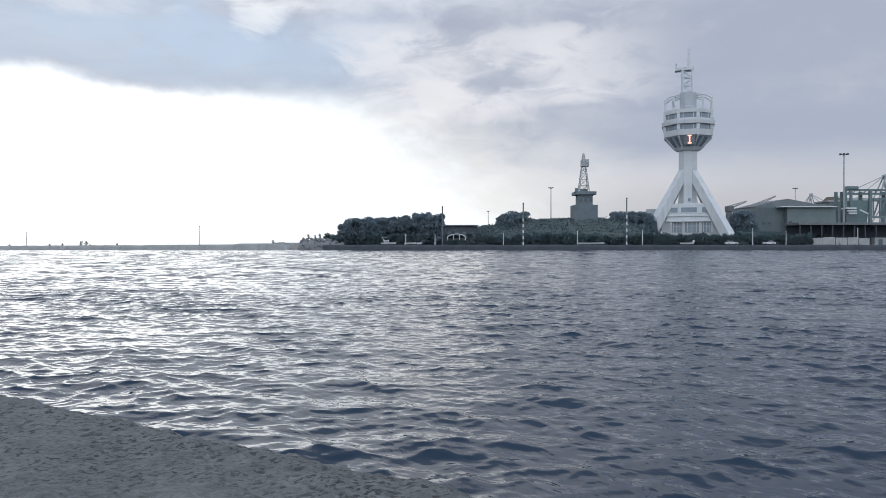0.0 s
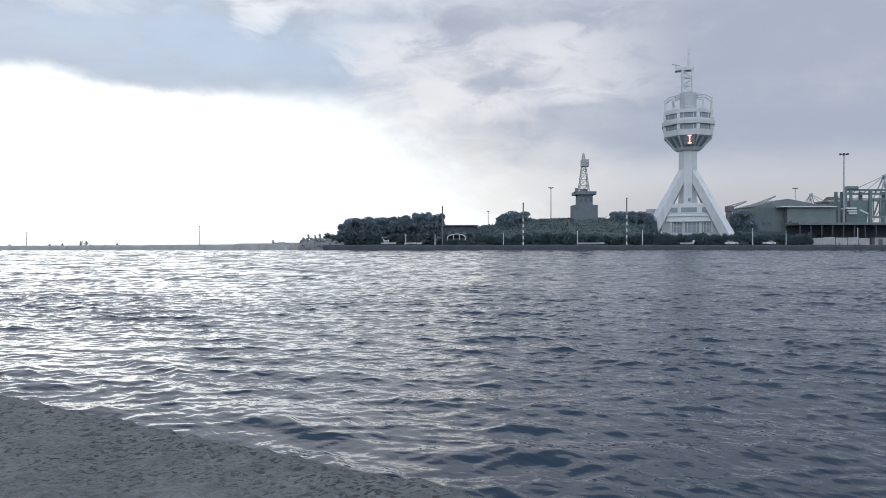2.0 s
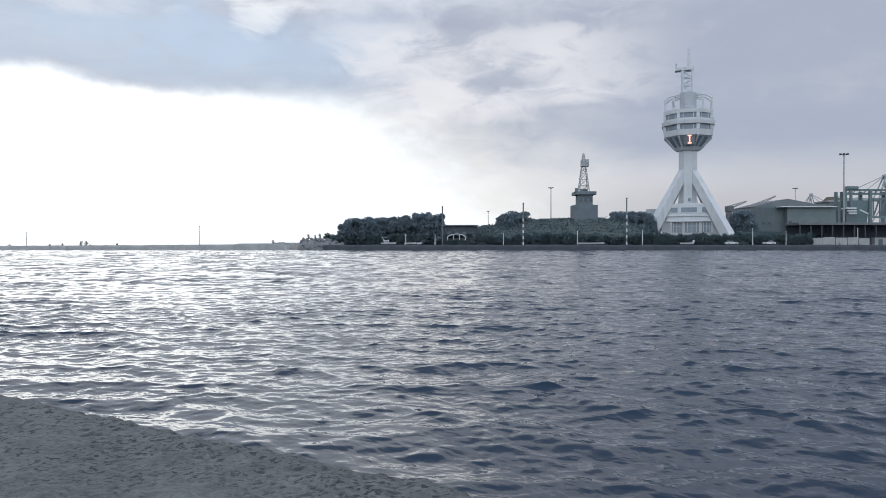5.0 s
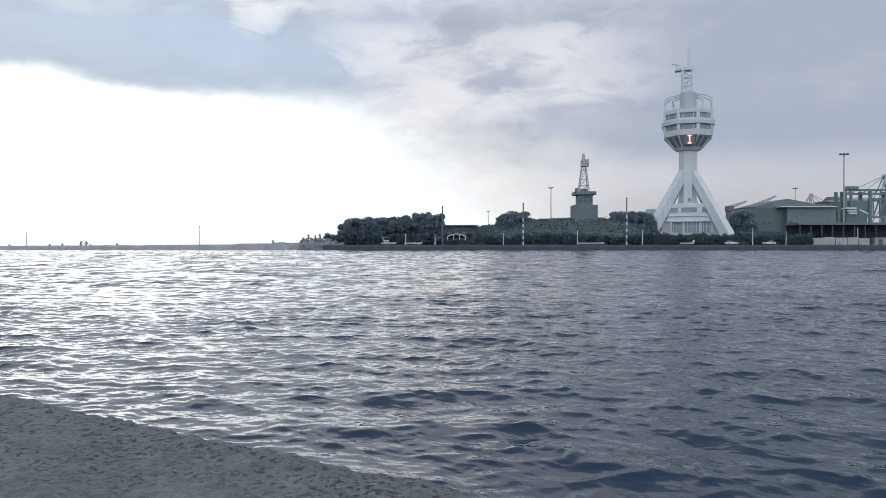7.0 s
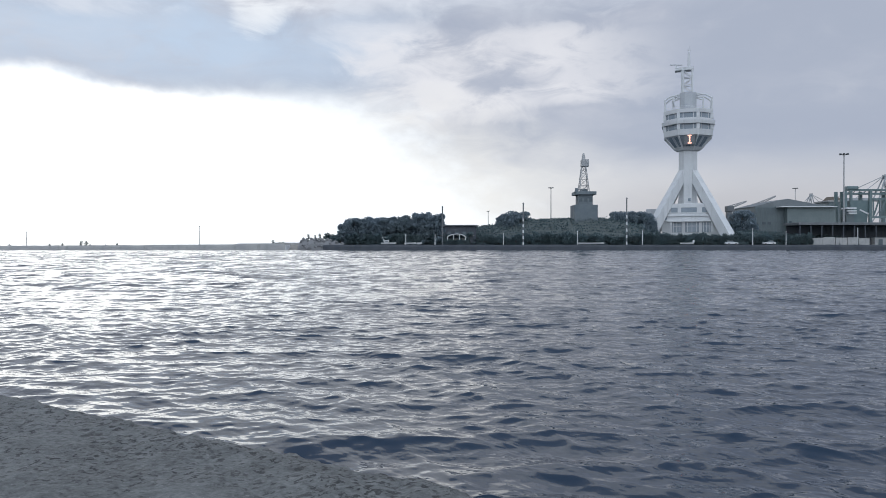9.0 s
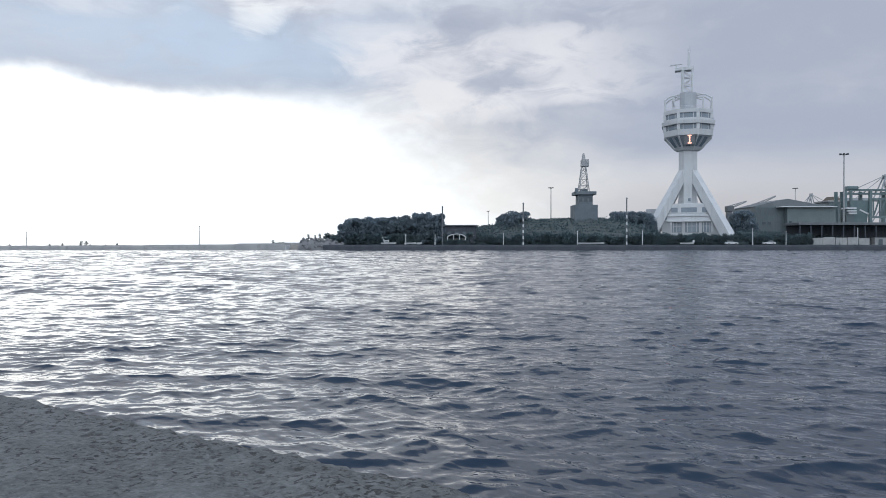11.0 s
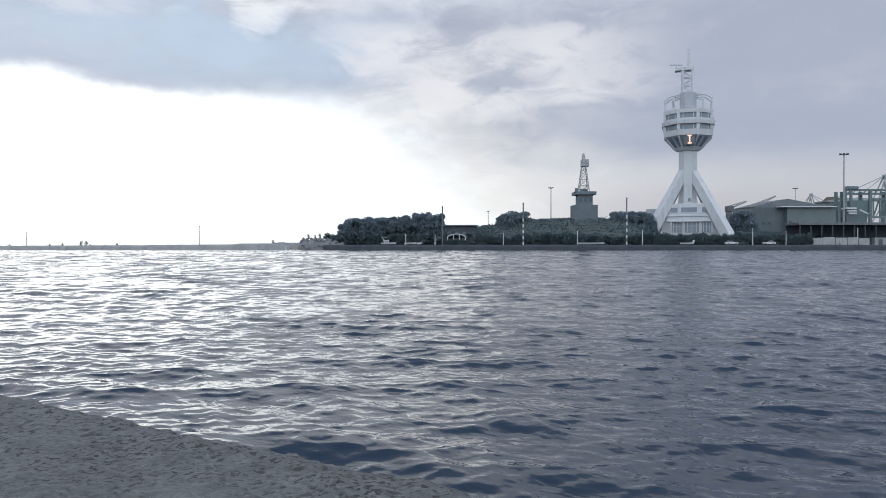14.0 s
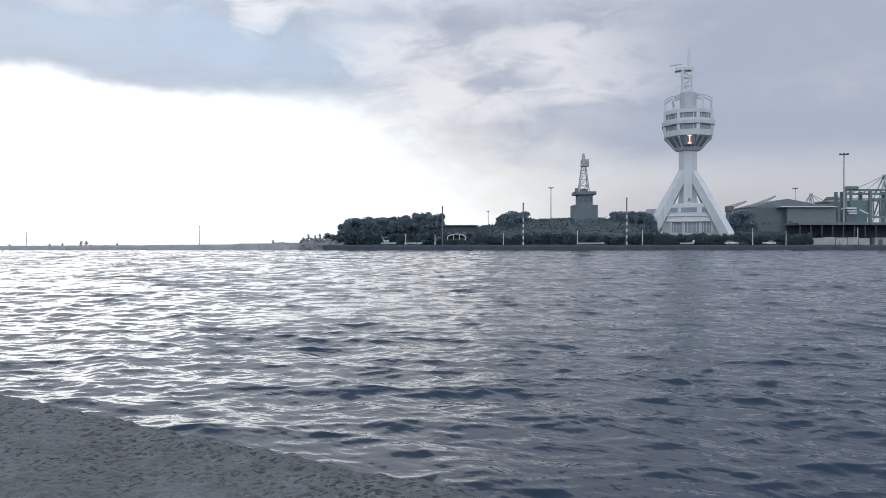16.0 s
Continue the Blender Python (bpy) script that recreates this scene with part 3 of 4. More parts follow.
# ---- control tower ----
def make_tower():
    T = thing("control_tower", (105.56, 300, LAND), "tall white concrete harbour control tower with flared legs", "tower", turn=-19)
    shaft = BM()
    ring(shaft, 8, 3.8, 3.75, 20, 41.5, math.pi / 8)
    ring(shaft, 8, 4.4, 3.8, 14, 20, math.pi / 8)
    part("shaft", shaft, WHITE, T)
    for a in (45, 135, 225, 315):
        leg = BM()
        ca, sa = math.cos(radians(a)), math.sin(radians(a))

        def at(d, s, z):
            return (ca * d - sa * s, sa * d + ca * s, z)

        def cut(z, deep, half):
            outer = 3.9 + 23.2 * (31.9 - z) / 32.3
            d = max(2.0, outer - deep)
            return [at(d, -half, z), at(outer, -half, z), at(outer, half, z), at(d, half, z)]

        loft(leg, [cut(-0.4, 5.0, 1.8), cut(17, 4.4, 1.65), cut(27, 4.0, 1.5), cut(31.9, 1.9, 1.5)])
        part("leg", leg, WHITE, T)
    # low building between the legs: a wide lower storey and a narrower block above it
    hall = part("hall", box(BM(), 1.0, -2.5, 0, 23.0, 14, 12.9, 0.12), WHITE, T)
    part("upper_storey", box(BM(), 0.8, -3.2, 12.9, 17.8, 11, 4.4, 0.12), WHITE, hall)
    part("ledge", box(BM(), 0.9, -9.7, 11.9, 23.2, 0.6, 0.45, 0.04), WHITE, T)
    part("canopy", box(BM(), 1.3, -10.3, 9.6, 19, 1.8, 0.6, 0.06), WHITE, T)
    for x, wd in ((-4.4, 3.8), (1.6, 5.4), (7.2, 3.4)):
        pane = part("glass_front", box(BM(), x, -9.55, 5.2, wd, 0.3, 4.3), TOWERGLASS, T)
        for i in range(3):
            part("mullion", box(BM(), x + (i - 1) * wd / 3, -9.75, 5.2, 0.18, 0.12, 4.3), WHITE, pane)
        part("transom", box(BM(), x, -9.74, 7.7, wd, 0.1, 0.2), WHITE, pane)
    for x in (-6.8, -1.7, 4.9, 9.4):
        part("column", box(BM(), x, -10.7, 0, 0.6, 0.6, 9.6), WHITE, T)
    for x, wd in ((-5.4, 2.6), (0.4, 6.2), (7.0, 3.0)):
        w = part("window", box(BM(), x, -8.68, 13.6, wd, 0.25, 2.0), TOWERGLASS, T)
        for z in (13.35, 15.6):
            part("frame", box(BM(), x, -8.76, z, wd + 0.5, 0.35, 0.22), WHITE, w)
    for x in (-8.9, 10.6):
        part("window", box(BM(), x, -9.5, 10.4, 0.9, 0.25, 1.3), TOWERGLASS, T)
    part("window", box(BM(), 0.6, -4.35, 18.6, 1.0, 0.5, 1.2), TOWERGLASS, T)
    part("plant_room", box(BM(), -14.5, 3.0, 0, 5.5, 6, 15.6, 0.1), PALE, T)
    # pod
    pod = BM()
    ring(pod, 8, 4.6, 6.0, 40.3, 41.6, math.pi / 8)
    pod = part("pod", pod, WHITE, T)
    part("lower_gallery", ring(BM(), 8, 4.9, 9.2, 41.0, 46.2, math.pi / 8), surface("blue-grey panels", (0.26, 0.29, 0.335), (0.33, 0.36, 0.40), 0.4, 3, 9), T, "blue-grey sloping gallery panels")
    for i in range(8):
        a = i * math.pi / 4
        for o in ((-1.6, 1.6) if i % 2 else (0.0,)):
            pane = loft(BM(), [[(math.cos(a) * (d + q) - math.sin(a) * (o + w), math.sin(a) * (d + q) + math.cos(a) * (o + w), z) for q, w in ((-0.1, -0.9), (0.1, -0.9), (0.1, 0.9), (-0.1, 0.9))] for d, z in ((5.4, 41.6), (8.6, 45.5))])
            part("pane", pane, TOWERGLASS, T)
    for i in range(8):
        a = math.pi / 8 + i * math.pi / 4
        k = 1 / math.cos(math.pi / 8)
        rib = rod(BM(), (5.1 * k * math.cos(a), 5.1 * k * math.sin(a), 40.9), (9.6 * k * math.cos(a), 9.6 * k * math.sin(a), 46.2), 0.35, 0.35, 6)
        part("rib", rib, WHITE, T)
    for z0, z1, r0, r1, nm in ((46.0, 48.4, 9.7, 10.0, "parapet"), (50.7, 52.2, 10.6, 10.8, "parapet"), (52.2, 53.2, 9.8, 9.8, "parapet"), (55.4, 57.0, 9.8, 10.0, "parapet")):
        part(nm, ring(BM(), 8, r0, r1, z0, z1, math.pi / 8), WHITE, T)
    for z0, z1 in ((48.4, 50.7), (53.2, 55.4)):
        part("window_band", ring(BM(), 8, 9.3, 9.3, z0, z1, math.pi / 8), TOWERGLASS, T, "ring of dark control room windows")
        for i in range(8):
            a = math.pi / 8 + i * math.pi / 4
            rr = 9.45 / math.cos(math.pi / 8)
            part("pier", box(BM(), rr * math.cos(a), rr * math.sin(a), z0, 1.3, 1.3, z1 - z0), WHITE, T)
            b = i * math.pi / 4
            for o in (-2.0, 2.0):
                part("mullion", box(BM(), 9.35 * math.cos(b) - o * math.sin(b), 9.35 * math.sin(b) + o * math.cos(b), z0, 0.22, 0.22, z1 - z0), WHITE, T)
    part("core", ring(BM(), 8, 3.4, 3.4, 57.0, 65.2, math.pi / 8), PALE, T, "grey concrete lift core")
    # open pipe arches on two sides of the roof deck
    for i in (0, 3, 4, 7):
        a = math.pi / 8 + i * math.pi / 4
        c, s_ = math.cos(a), math.sin(a)
        arch = BM()
        rod(arch, (10.2 * c, 10.2 * s_, 57.0), (10.2 * c, 10.2 * s_, 62.0), 0.38, seg=6)
        rod(arch, (10.2 * c, 10.2 * s_, 61.9), (8.0 * c, 8.0 * s_, 63.5), 0.38, seg=6)
        rod(arch, (8.0 * c, 8.0 * s_, 63.5), (3.2 * c, 3.2 * s_, 64.8), 0.36, seg=6)
        rod(arch, (6.6 * c, 6.6 * s_, 57.0), (6.6 * c, 6.6 * s_, 62.6), 0.30, seg=6)
        rod(arch, (6.6 * c, 6.6 * s_, 62.5), (3.2 * c, 3.2 * s_, 63.4), 0.28, seg=6)
        part("roof_arch", arch, WHITE, T)
    for i in range(8):
        a, b = math.pi / 8 + i * math.pi / 4, math.pi / 8 + (i + 1) * math.pi / 4
        rail = BM()
        for z in (57.6, 58.2):
            rod(rail, (10.2 * math.cos(a), 10.2 * math.sin(a), z), (10.2 * math.cos(b), 10.2 * math.sin(b), z), 0.06, seg=5)
        part("railing", rail, WHITE, T)
    dish = BM()
    ring(dish, 16, 0.9, 1.9, 58.2, 58.9, 0)
    bmesh.ops.transform(dish, matrix=Matrix.Translation((-6.4, -3.0, 2.6)) @ Matrix.Translation((0, 0, 58.2)) @ Matrix.Rotation(radians(80), 4, "Y") @ Matrix.Translation((0, 0, -58.2)), verts=dish.verts[:])
    rod(dish, (-6.0, -3.0, 57.0), (-6.0, -3.0, 60.8), 0.2, seg=6)
    part("dish_antenna", dish, WHITE, T)
    # mast
    mast = BM()
    for x, y in ((-2.2, -1.4), (1.7, -1.4), (-2.2, 1.4), (1.7, 1.4)):
        rod(mast, (x, y, 65.0), (x, y, 76.0), 0.50, seg=6)
    for z in (65.4, 68.6, 71.9, 75.0):
        for y in (-1.4, 1.4):
            rod(mast, (-2.2, y, z), (1.7, y, z), 0.2, seg=6)
        for x in (-2.2, 1.7):
            rod(mast, (x, -1.4, z), (x, 1.4, z), 0.2, seg=6)
    for i, z in enumerate((65.4, 68.6, 71.9)):
        for y in (-1.4, 1.4):
            p, q = ((-2.2, 1.7) if i % 2 else (1.7, -2.2))
            rod(mast, (p, y, z), (q, y, z + 3.2), 0.16, seg=6)
    box(mast, -2.3, 0, 65.0, 1.3, 2.6, 10.4)
    part("mast", mast, WHITE, T)
    deck = box(BM(), -1.6, 0, 74.9, 7.6, 3.6, 1.3, 0.08)
    box(deck, -4.9, 0, 75.9, 0.9, 0.9, 1.45)
    part("mast_deck", deck, WHITE, T)
    spire = rod(BM(), (0.3, 0, 75.9), (0.3, 0, 82.5), 0.75, 0.42, 8)
    rod(spire, (0.3, 0, 82.5), (0.3, 0, 85.2), 0.24, 0.14, 6)
    rod(spire, (-0.5, 0, 83.6), (1.1, 0, 83.6), 0.07, seg=5)
    part("spire", spire, WHITE, T)
    # lit sign: dark panel with one letter
    sign = part("sign_panel", box(BM(), 0.6, -9.1, 41.9, 4.2, 0.4, 4.4, 0.05), DARKSTEEL, T)
    letter = BM()
    box(letter, 0.6, -9.38, 42.3, 0.55, 0.12, 3.6)
    box(letter, 0.6, -9.38, 45.4, 1.6, 0.12, 0.5)
    box(letter, 0.6, -9.38, 42.3, 1.6, 0.12, 0.5)
    part("letter", letter, LED, sign, "glowing red-orange signal letter")
    bar = box(BM(), 0, 0, 0.1, 5.4, 0.45, 0.4, 0.05)
    rod(bar, (0, 0, -0.2), (0, 0, 0.15), 0.2)
    scanner = part("radar_scanner", bar, WHITE, T, "white rotating radar bar")
    scanner.location = (-4.9, 0, 77.5)
    return T, scanner


TOWER, SCANNER = make_tower()


# ---- old signal station with lattice beacon ----
def make_station():
    T = thing("signal_station", (56.09, 275, LAND), "old olive-grey concrete signal station with a lattice beacon", "tower")
    k = 0.2235
    part("base_block", box(BM(), 0, 2, 0, 41 * k, 9, 15.7, 0.12), BUNKER, T)
    part("watch_room", box(BM(), 0.1, 2, 15.7, 25 * k, 6.2, 4.2, 0.1), BUNKER, T)
    part("roof_slab", box(BM(), 0, 2, 19.7, 37 * k, 8.4, 1.3, 0.1), BUNKER, T)
    part("lamp_box", rod(BM(), (-3.6, -1.2, 20.9), (-3.6, -1.2, 22.3), 0.7, 0.5, 8), BUNKER, T)
    part("plinth", box(BM(), -0.2, 2, 21.0, 2.4, 2.4, 1.2), BUNKER, T)
    for x in (-2.4, 0.2, 2.6):
        part("window", box(BM(), x * 0.8, -1.15, 17.0, 1.2, 0.2, 1.3), GLASS, T)
    L = BM()
    top, bot = 31.0, 21.0

    def leg(i, z):
        f = (z - bot) / (top - bot)
        r = 1.95 + (0.85 - 1.95) * f
        return ((-r, r, r, -r)[i] - 0.1, (-r, -r, r, r)[i] + 2, z)

    for i in range(4):
        rod(L, leg(i, bot), leg(i, top), 0.16, 0.13, 6)
        for j in range(4):
            z0, z1 = bot + j * 2.5, bot + (j + 1) * 2.5
            n = (i + 1) % 4
            rod(L, leg(i, z1), leg(n, z1), 0.09, seg=5)
            rod(L, leg(i, z0), leg(n, z1), 0.07, seg=5)
            rod(L, leg(n, z0), leg(i, z1), 0.07, seg=5)
    part("lattice", L, STEEL, T)
    part("radar_box", box(BM(), 0.3, 2, 31.0, 3.0, 2.4, 2.9, 0.15), STEEL, T)
    b = rod(BM(), (-0.2, 2, 33.9), (-0.2, 2, 35.4), 0.75, 0.65, 10)
    rod(b, (-0.2, 2, 35.4), (-0.2, 2, 36.4), 0.5, 0.35, 10)
    part("beacon", b, STEEL, T)


make_station()


# ---- lamps, posts ----
def mast_light(name, x, y, z, top, head, label, category="lamp", r=0.22):
    T = thing(name, (x, y, z), label, category)
    h = top - z
    part("pole", rod(BM(), (0, 0, -0.2), (0, 0, h), r * 1.3, r * 0.75, 8), STEEL, T)
    crown = BM()
    ring(crown, 8, head * 0.5, head * 0.5, h - 0.25, h, 0)
    part("head_frame", crown, DARKSTEEL, T)
    for i in range(6):
        a = i * math.pi / 3
        lampbox = box(BM(), head * 0.85 * math.cos(a), head * 0.85 * math.sin(a), h - 0.1, head * 0.42, head * 0.42, head * 0.3, 0.03)
        part("floodlight", lampbox, DARKSTEEL, T)
    return T


mast_light("high_mast_light", 46.56, 300, LAND, 26.33, 1.1, "tall grey steel high mast light")
mast_light("high_mast_light", 21.45, 330, LAND, 17.75, 0.7, "slim grey high mast light beyond the bank", r=0.16)
mast_light("high_mast_light", 184.37, 320, LAND, 43.29, 2.0, "tall grey steel high mast light with a ring of floodlights", r=0.32)
mast_light("high_mast_light", 212.63, 420, LAND, 35.65, 1.5, "high mast light behind the warehouse", r=0.25)


def striped_post(x, top, stripes):
    T = thing("marker_post", (x, 252, LAND), "tall slim marker post banded white and dark", "post", "marker posts along the far quay")
    h = top - LAND
    n = 14
    for i in range(n):
        z0, z1 = h * i / n, h * (i + 1) / n
        white = stripes and i % 2 == 0 and i < 10
        part("band", rod(BM(), (0, 0, z0), (0, 0, z1), 0.28 if white else 0.24, seg=8), WHITE if white else DARKSTEEL, T)
    part("cap", rod(BM(), (0, 0, h), (0, 0, h + 0.4), 0.4, 0.15, 8), DARKSTEEL, T)


striped_post(-0.2, 15.51, False)
striped_post(29.08, 16.74, True)
striped_post(66.55, 18.58, True)


def quay_lamp(x, top, z=LAND, y=251.0):
    T = thing("lamp_post", (x, y, z), "short white lamp post on the far quay", "lamp", "lamp posts along the far quay")
    h = top - z
    part("pole", rod(BM(), (0, 0, -0.1), (0, 0, h), 0.16, 0.11, 8), WHITE, T)
    part("lantern", rod(BM(), (0, 0, h), (0, 0, h + 0.35), 0.22, 0.12, 8), WHITE, T)


for u, v in ((-13.46, 5.26), (-2.86, 5.26), (21.82, 5.87), (48.54, 6.48), (72, 6.69), (111.77, 7.5), (123.81, 6.48), (149.71, 7.71)):
    quay_lamp(u, v)
for u, v in ((-151.52, 6.31), (-122.94, 7.34), (-88.61, 8.37)):
    T = thing("jetty_pole", (u, 253, 0.6), "thin grey steel pole on the jetty", "pole", "poles along the jetty")
    part("pole", rod(BM(), (0, 0, -0.2), (0, 0, v - 0.6), 0.12, 0.09, 8), STEEL, T)
    part("beacon", rod(BM(), (0, 0, v - 0.6), (0, 0, v - 0.2), 0.16, 0.1, 8), DARKSTEEL, T)


# ---- rock mound at the root of the jetty ----
def make_mound():
    g = np.random.default_rng(12)
    T = thing("rock_mound", (-47.13, 251.5, 0), "heap of rough pale grey armour rocks by the water", "rocks")
    shapes = []
    for _ in range(5):
        bm = BM()
        bmesh.ops.create_icosphere(bm, subdivisions=1, radius=1.0)
        for v in bm.verts:
            v.co = Vector((v.co.x * g.uniform(0.6, 1.45), v.co.y * g.uniform(0.6, 1.45), v.co.z * g.uniform(0.45, 1.05)))
        mesh = bpy.data.meshes.new("rock")
        bm.to_mesh(mesh)
        bm.free()
        mesh.materials.append(ROCK)
        shapes.append(mesh)
    core = []
    for x in np.linspace(-5.2, 10.6, 12):
        h = float(np.interp(x, [-5.2, -3.6, 3.5, 10.6], [1.6, 3.7, 3.7, 2.0])) + float(g.normal(0, 0.12))
        core.append([(x, -1.5, -1.0), (x, -1.0, 0.55 * h), (x, 0.6, h), (x, 4.0, h), (x, 4.8, -1.0)])
    part("earth_core", loft(BM(), core), ROCK, T)
    for i in range(260):
        x, y = g.uniform(-5.0, 10.5), g.uniform(-1.4, 4.5)
        h = np.interp(x, [-5, -3.6, 3.5, 10.5], [2.2, 4.3, 4.3, 2.6]) * min(1.0, 0.35 + (y + 1.4) / 2.2)
        rock = new("rock", shapes[i % 5])
        rock.parent = T
        k = g.uniform(0.35, 0.7)
        rock.matrix_basis = pose(x, y, h * g.uniform(0.0, 1.0) - 0.1, *g.uniform(0, 360, 3)) @ Matrix.Diagonal((k, k, k, 1))


make_mound()
# sandy slip between the jetty and the rocks
gx, gy = np.meshgrid(np.linspace(-57.7, -50.38, 24), np.linspace(249.0, 262, 12))
sheet("slipway", gx, gy, -0.5 + 0.19 * (gy - 249) + 0.05 * lumps(gx, gy, 3, 2, 3), surface("pale sand", (0.20, 0.19, 0.17), (0.28, 0.265, 0.24), 0.95, 2, 12),
      "pale sandy slip between jetty and rocks", "slipway")


# ---- buildings on the far shore ----
def make_low_shed():
    T = thing("low_building", (5.19, 264, LAND), "long low dark-roofed building under the trees", "building")
    w, top = 15.56, 9.33 - LAND
    part("wall", box(BM(), 0, 0, 0, w - 1.2, 7, top - 0.5), DARKSTONE, T)
    part("roof", box(BM(), 0, 0, top - 0.5, w, 8.4, 0.5, 0.05), DARKSTEEL, T)
    for i in range(5):
        w_ = part("window", box(BM(), -5.6 + i * 2.8, -3.52, 3.6, 1.5, 0.12, 1.3), GLASS, T)
        part("sill", box(BM(), -5.6 + i * 2.8, -3.6, 3.45, 1.7, 0.2, 0.12), GREY, w_)


make_low_shed()


def make_shelter():
    T = thing("arched_shelter", (5.03, 257.5, LAND), "small white shelter with an arched roof", "shelter")
    r = 3.6
    bm = BM()
    outer = [(r * math.cos(a), r * math.sin(a) * 0.42) for a in np.linspace(0, math.pi, 14)]
    inner = [(0.94 * x, z - 0.25) for x, z in outer[::-1]]
    loft(bm, [[(x, y, z + 2.6) for x, z in outer + inner] for y in (-1.6, 1.6)])
    part("roof", bm, WHITE, T)
    for x in (-3.3, -1.1, 1.1, 3.3):
        for y in (-1.4, 1.4):
            part("column", box(BM(), x, y, 0, 0.25, 0.25, 2.6 + (0.0 if abs(x) > 2 else 1.1)), WHITE, T)
    part("back_wall", box(BM(), 0, 1.55, 0, 6.4, 0.15, 2.5), GREY, T)


make_shelter()


def make_warehouse():
    T = thing("warehouse", (166.26, 336, LAND), "large grey-green corrugated warehouse with a shallow roof", "building")
    k = 330 / 1230.6
    xl, xr = (1336 - 1404) * k, (1472 - 1404) * k
    eave, ridge = 19.9 - LAND, 23.65 - LAND
    part("wall", box(BM(), (xl + xr) / 2, 6, 0, xr - xl, 24, eave), SHEDWALL, T)
    roof = BM()
    prof = [(xl - 0.6, eave), (xl + 8, eave + 2.2), (-2.4, ridge), (9.5, eave + 1.5), (xr + 0.6, eave + 0.35), (xr + 0.6, eave), ]
    loft(roof, [[(x, y, z) for x, z in prof] for y in (-5.4, 18.4)])
    part("roof", roof, SHEDROOF, T)
    wing = part("front_wing", box(BM(), (1388 + 1474) / 2 * k - 1404 * k, -7.4, 0, 86 * k, 2.9, eave - 0.5, 0.05), WINGWALL, T, "paler green clad front wing")
    part("wing_window", box(BM(), (1440 - 1404) * k, -8.9, 8.4, 3.0, 0.15, 1.0), GLASS, wing)
    part("fascia", box(BM(), (1373 - 1404) * k / 2 + xr / 2, -8.3, eave - 0.5, xr - (1373 - 1404) * k, 4.8, 0.5), WHITE, T, "pale metal eaves band")
    n = 46
    for i in range(n):
        x = xl + (xr - xl) * (i + 0.5) / n
        part("cladding_rib", box(BM(), x, -6.06, 0, 0.22, 0.12, eave - 0.6), SHEDWALL, T)
    for z in (5.0, 8.6):
        b = part("balcony", box(BM(), (1393 - 1404) * k, -9.6, z, 4.4, 1.6, 0.25), GREY, T)
        part("railing", box(BM(), (1393 - 1404) * k, -10.3, z + 0.25, 4.4, 0.1, 1.0), STEEL, b)
        part("door", box(BM(), (1393 - 1404) * k, -8.9, z + 0.25, 1.2, 0.15, 2.2), GLASS, b)
    for x in (-14, -11.5):
        part("window", box(BM(), x, -6.1, 9.6, 1.6, 0.15, 1.2), GLASS, T)


make_warehouse()


def make_canopy_shed():
    T = thing("open_shed", (160.39, 268, LAND), "long open shed with a flat dark roof", "building")
    z = 10.32 - LAND
    part("roof", box(BM(), -3.4, 0, z - 1.0, 46.0, 12, 1.0, 0.08), DARKSTEEL, T)
    part("back_wall", box(BM(), -3.4, 5.6, 0, 44.0, 0.4, z - 1.0), DARKSTONE, T)
    # shade under the roof is put into the columns' dark stone colour
    for i in range(12):
        part("column", box(BM(), -25.5 + i * 4.1, -5.2, 0, 0.4, 0.4, z - 1.0), DARKSTONE, T)
    W = thing("boundary_wall", (148.18, 261.5, LAND), "low whitewashed wall with uneven top", "wall")
    for i, (u, h) in enumerate(((-11.0, 2.3), (-7.2, 2.6), (-2.9, 2.9), (1.6, 2.7), (6.1, 2.8), (10.0, 2.5))):
        part("wall_panel", box(BM(), u, 0, 0, 4.3 if i else 3.2, 0.3, h, 0.04), WHITEWASH, W)
    H = thing("gate_hut", (165.21, 261.5, LAND), "small pale gate hut with a dark doorway", "hut")
    part("wall", box(BM(), 0, 1.4, 0, 5.6, 2.6, 2.7, 0.05), GREY, H)
    part("roof", box(BM(), 0, 1.4, 2.7, 6.0, 3.0, 0.25, 0.04), DARKSTEEL, H)
    part("door", box(BM(), -0.6, 0.06, 0, 1.5, 0.12, 2.1), GLASS, H)


make_canopy_shed()


def beam(bm, p, q, w):
    p, q = Vector(p), Vector(q)
    m = Matrix.Translation((p + q) / 2) @ (q - p).to_track_quat("Z", "Y").to_matrix().to_4x4() @ Matrix.Diagonal((w, w, (q - p).length, 1))
    bmesh.ops.create_cube(bm, size=1.0, matrix=m)
    return bm


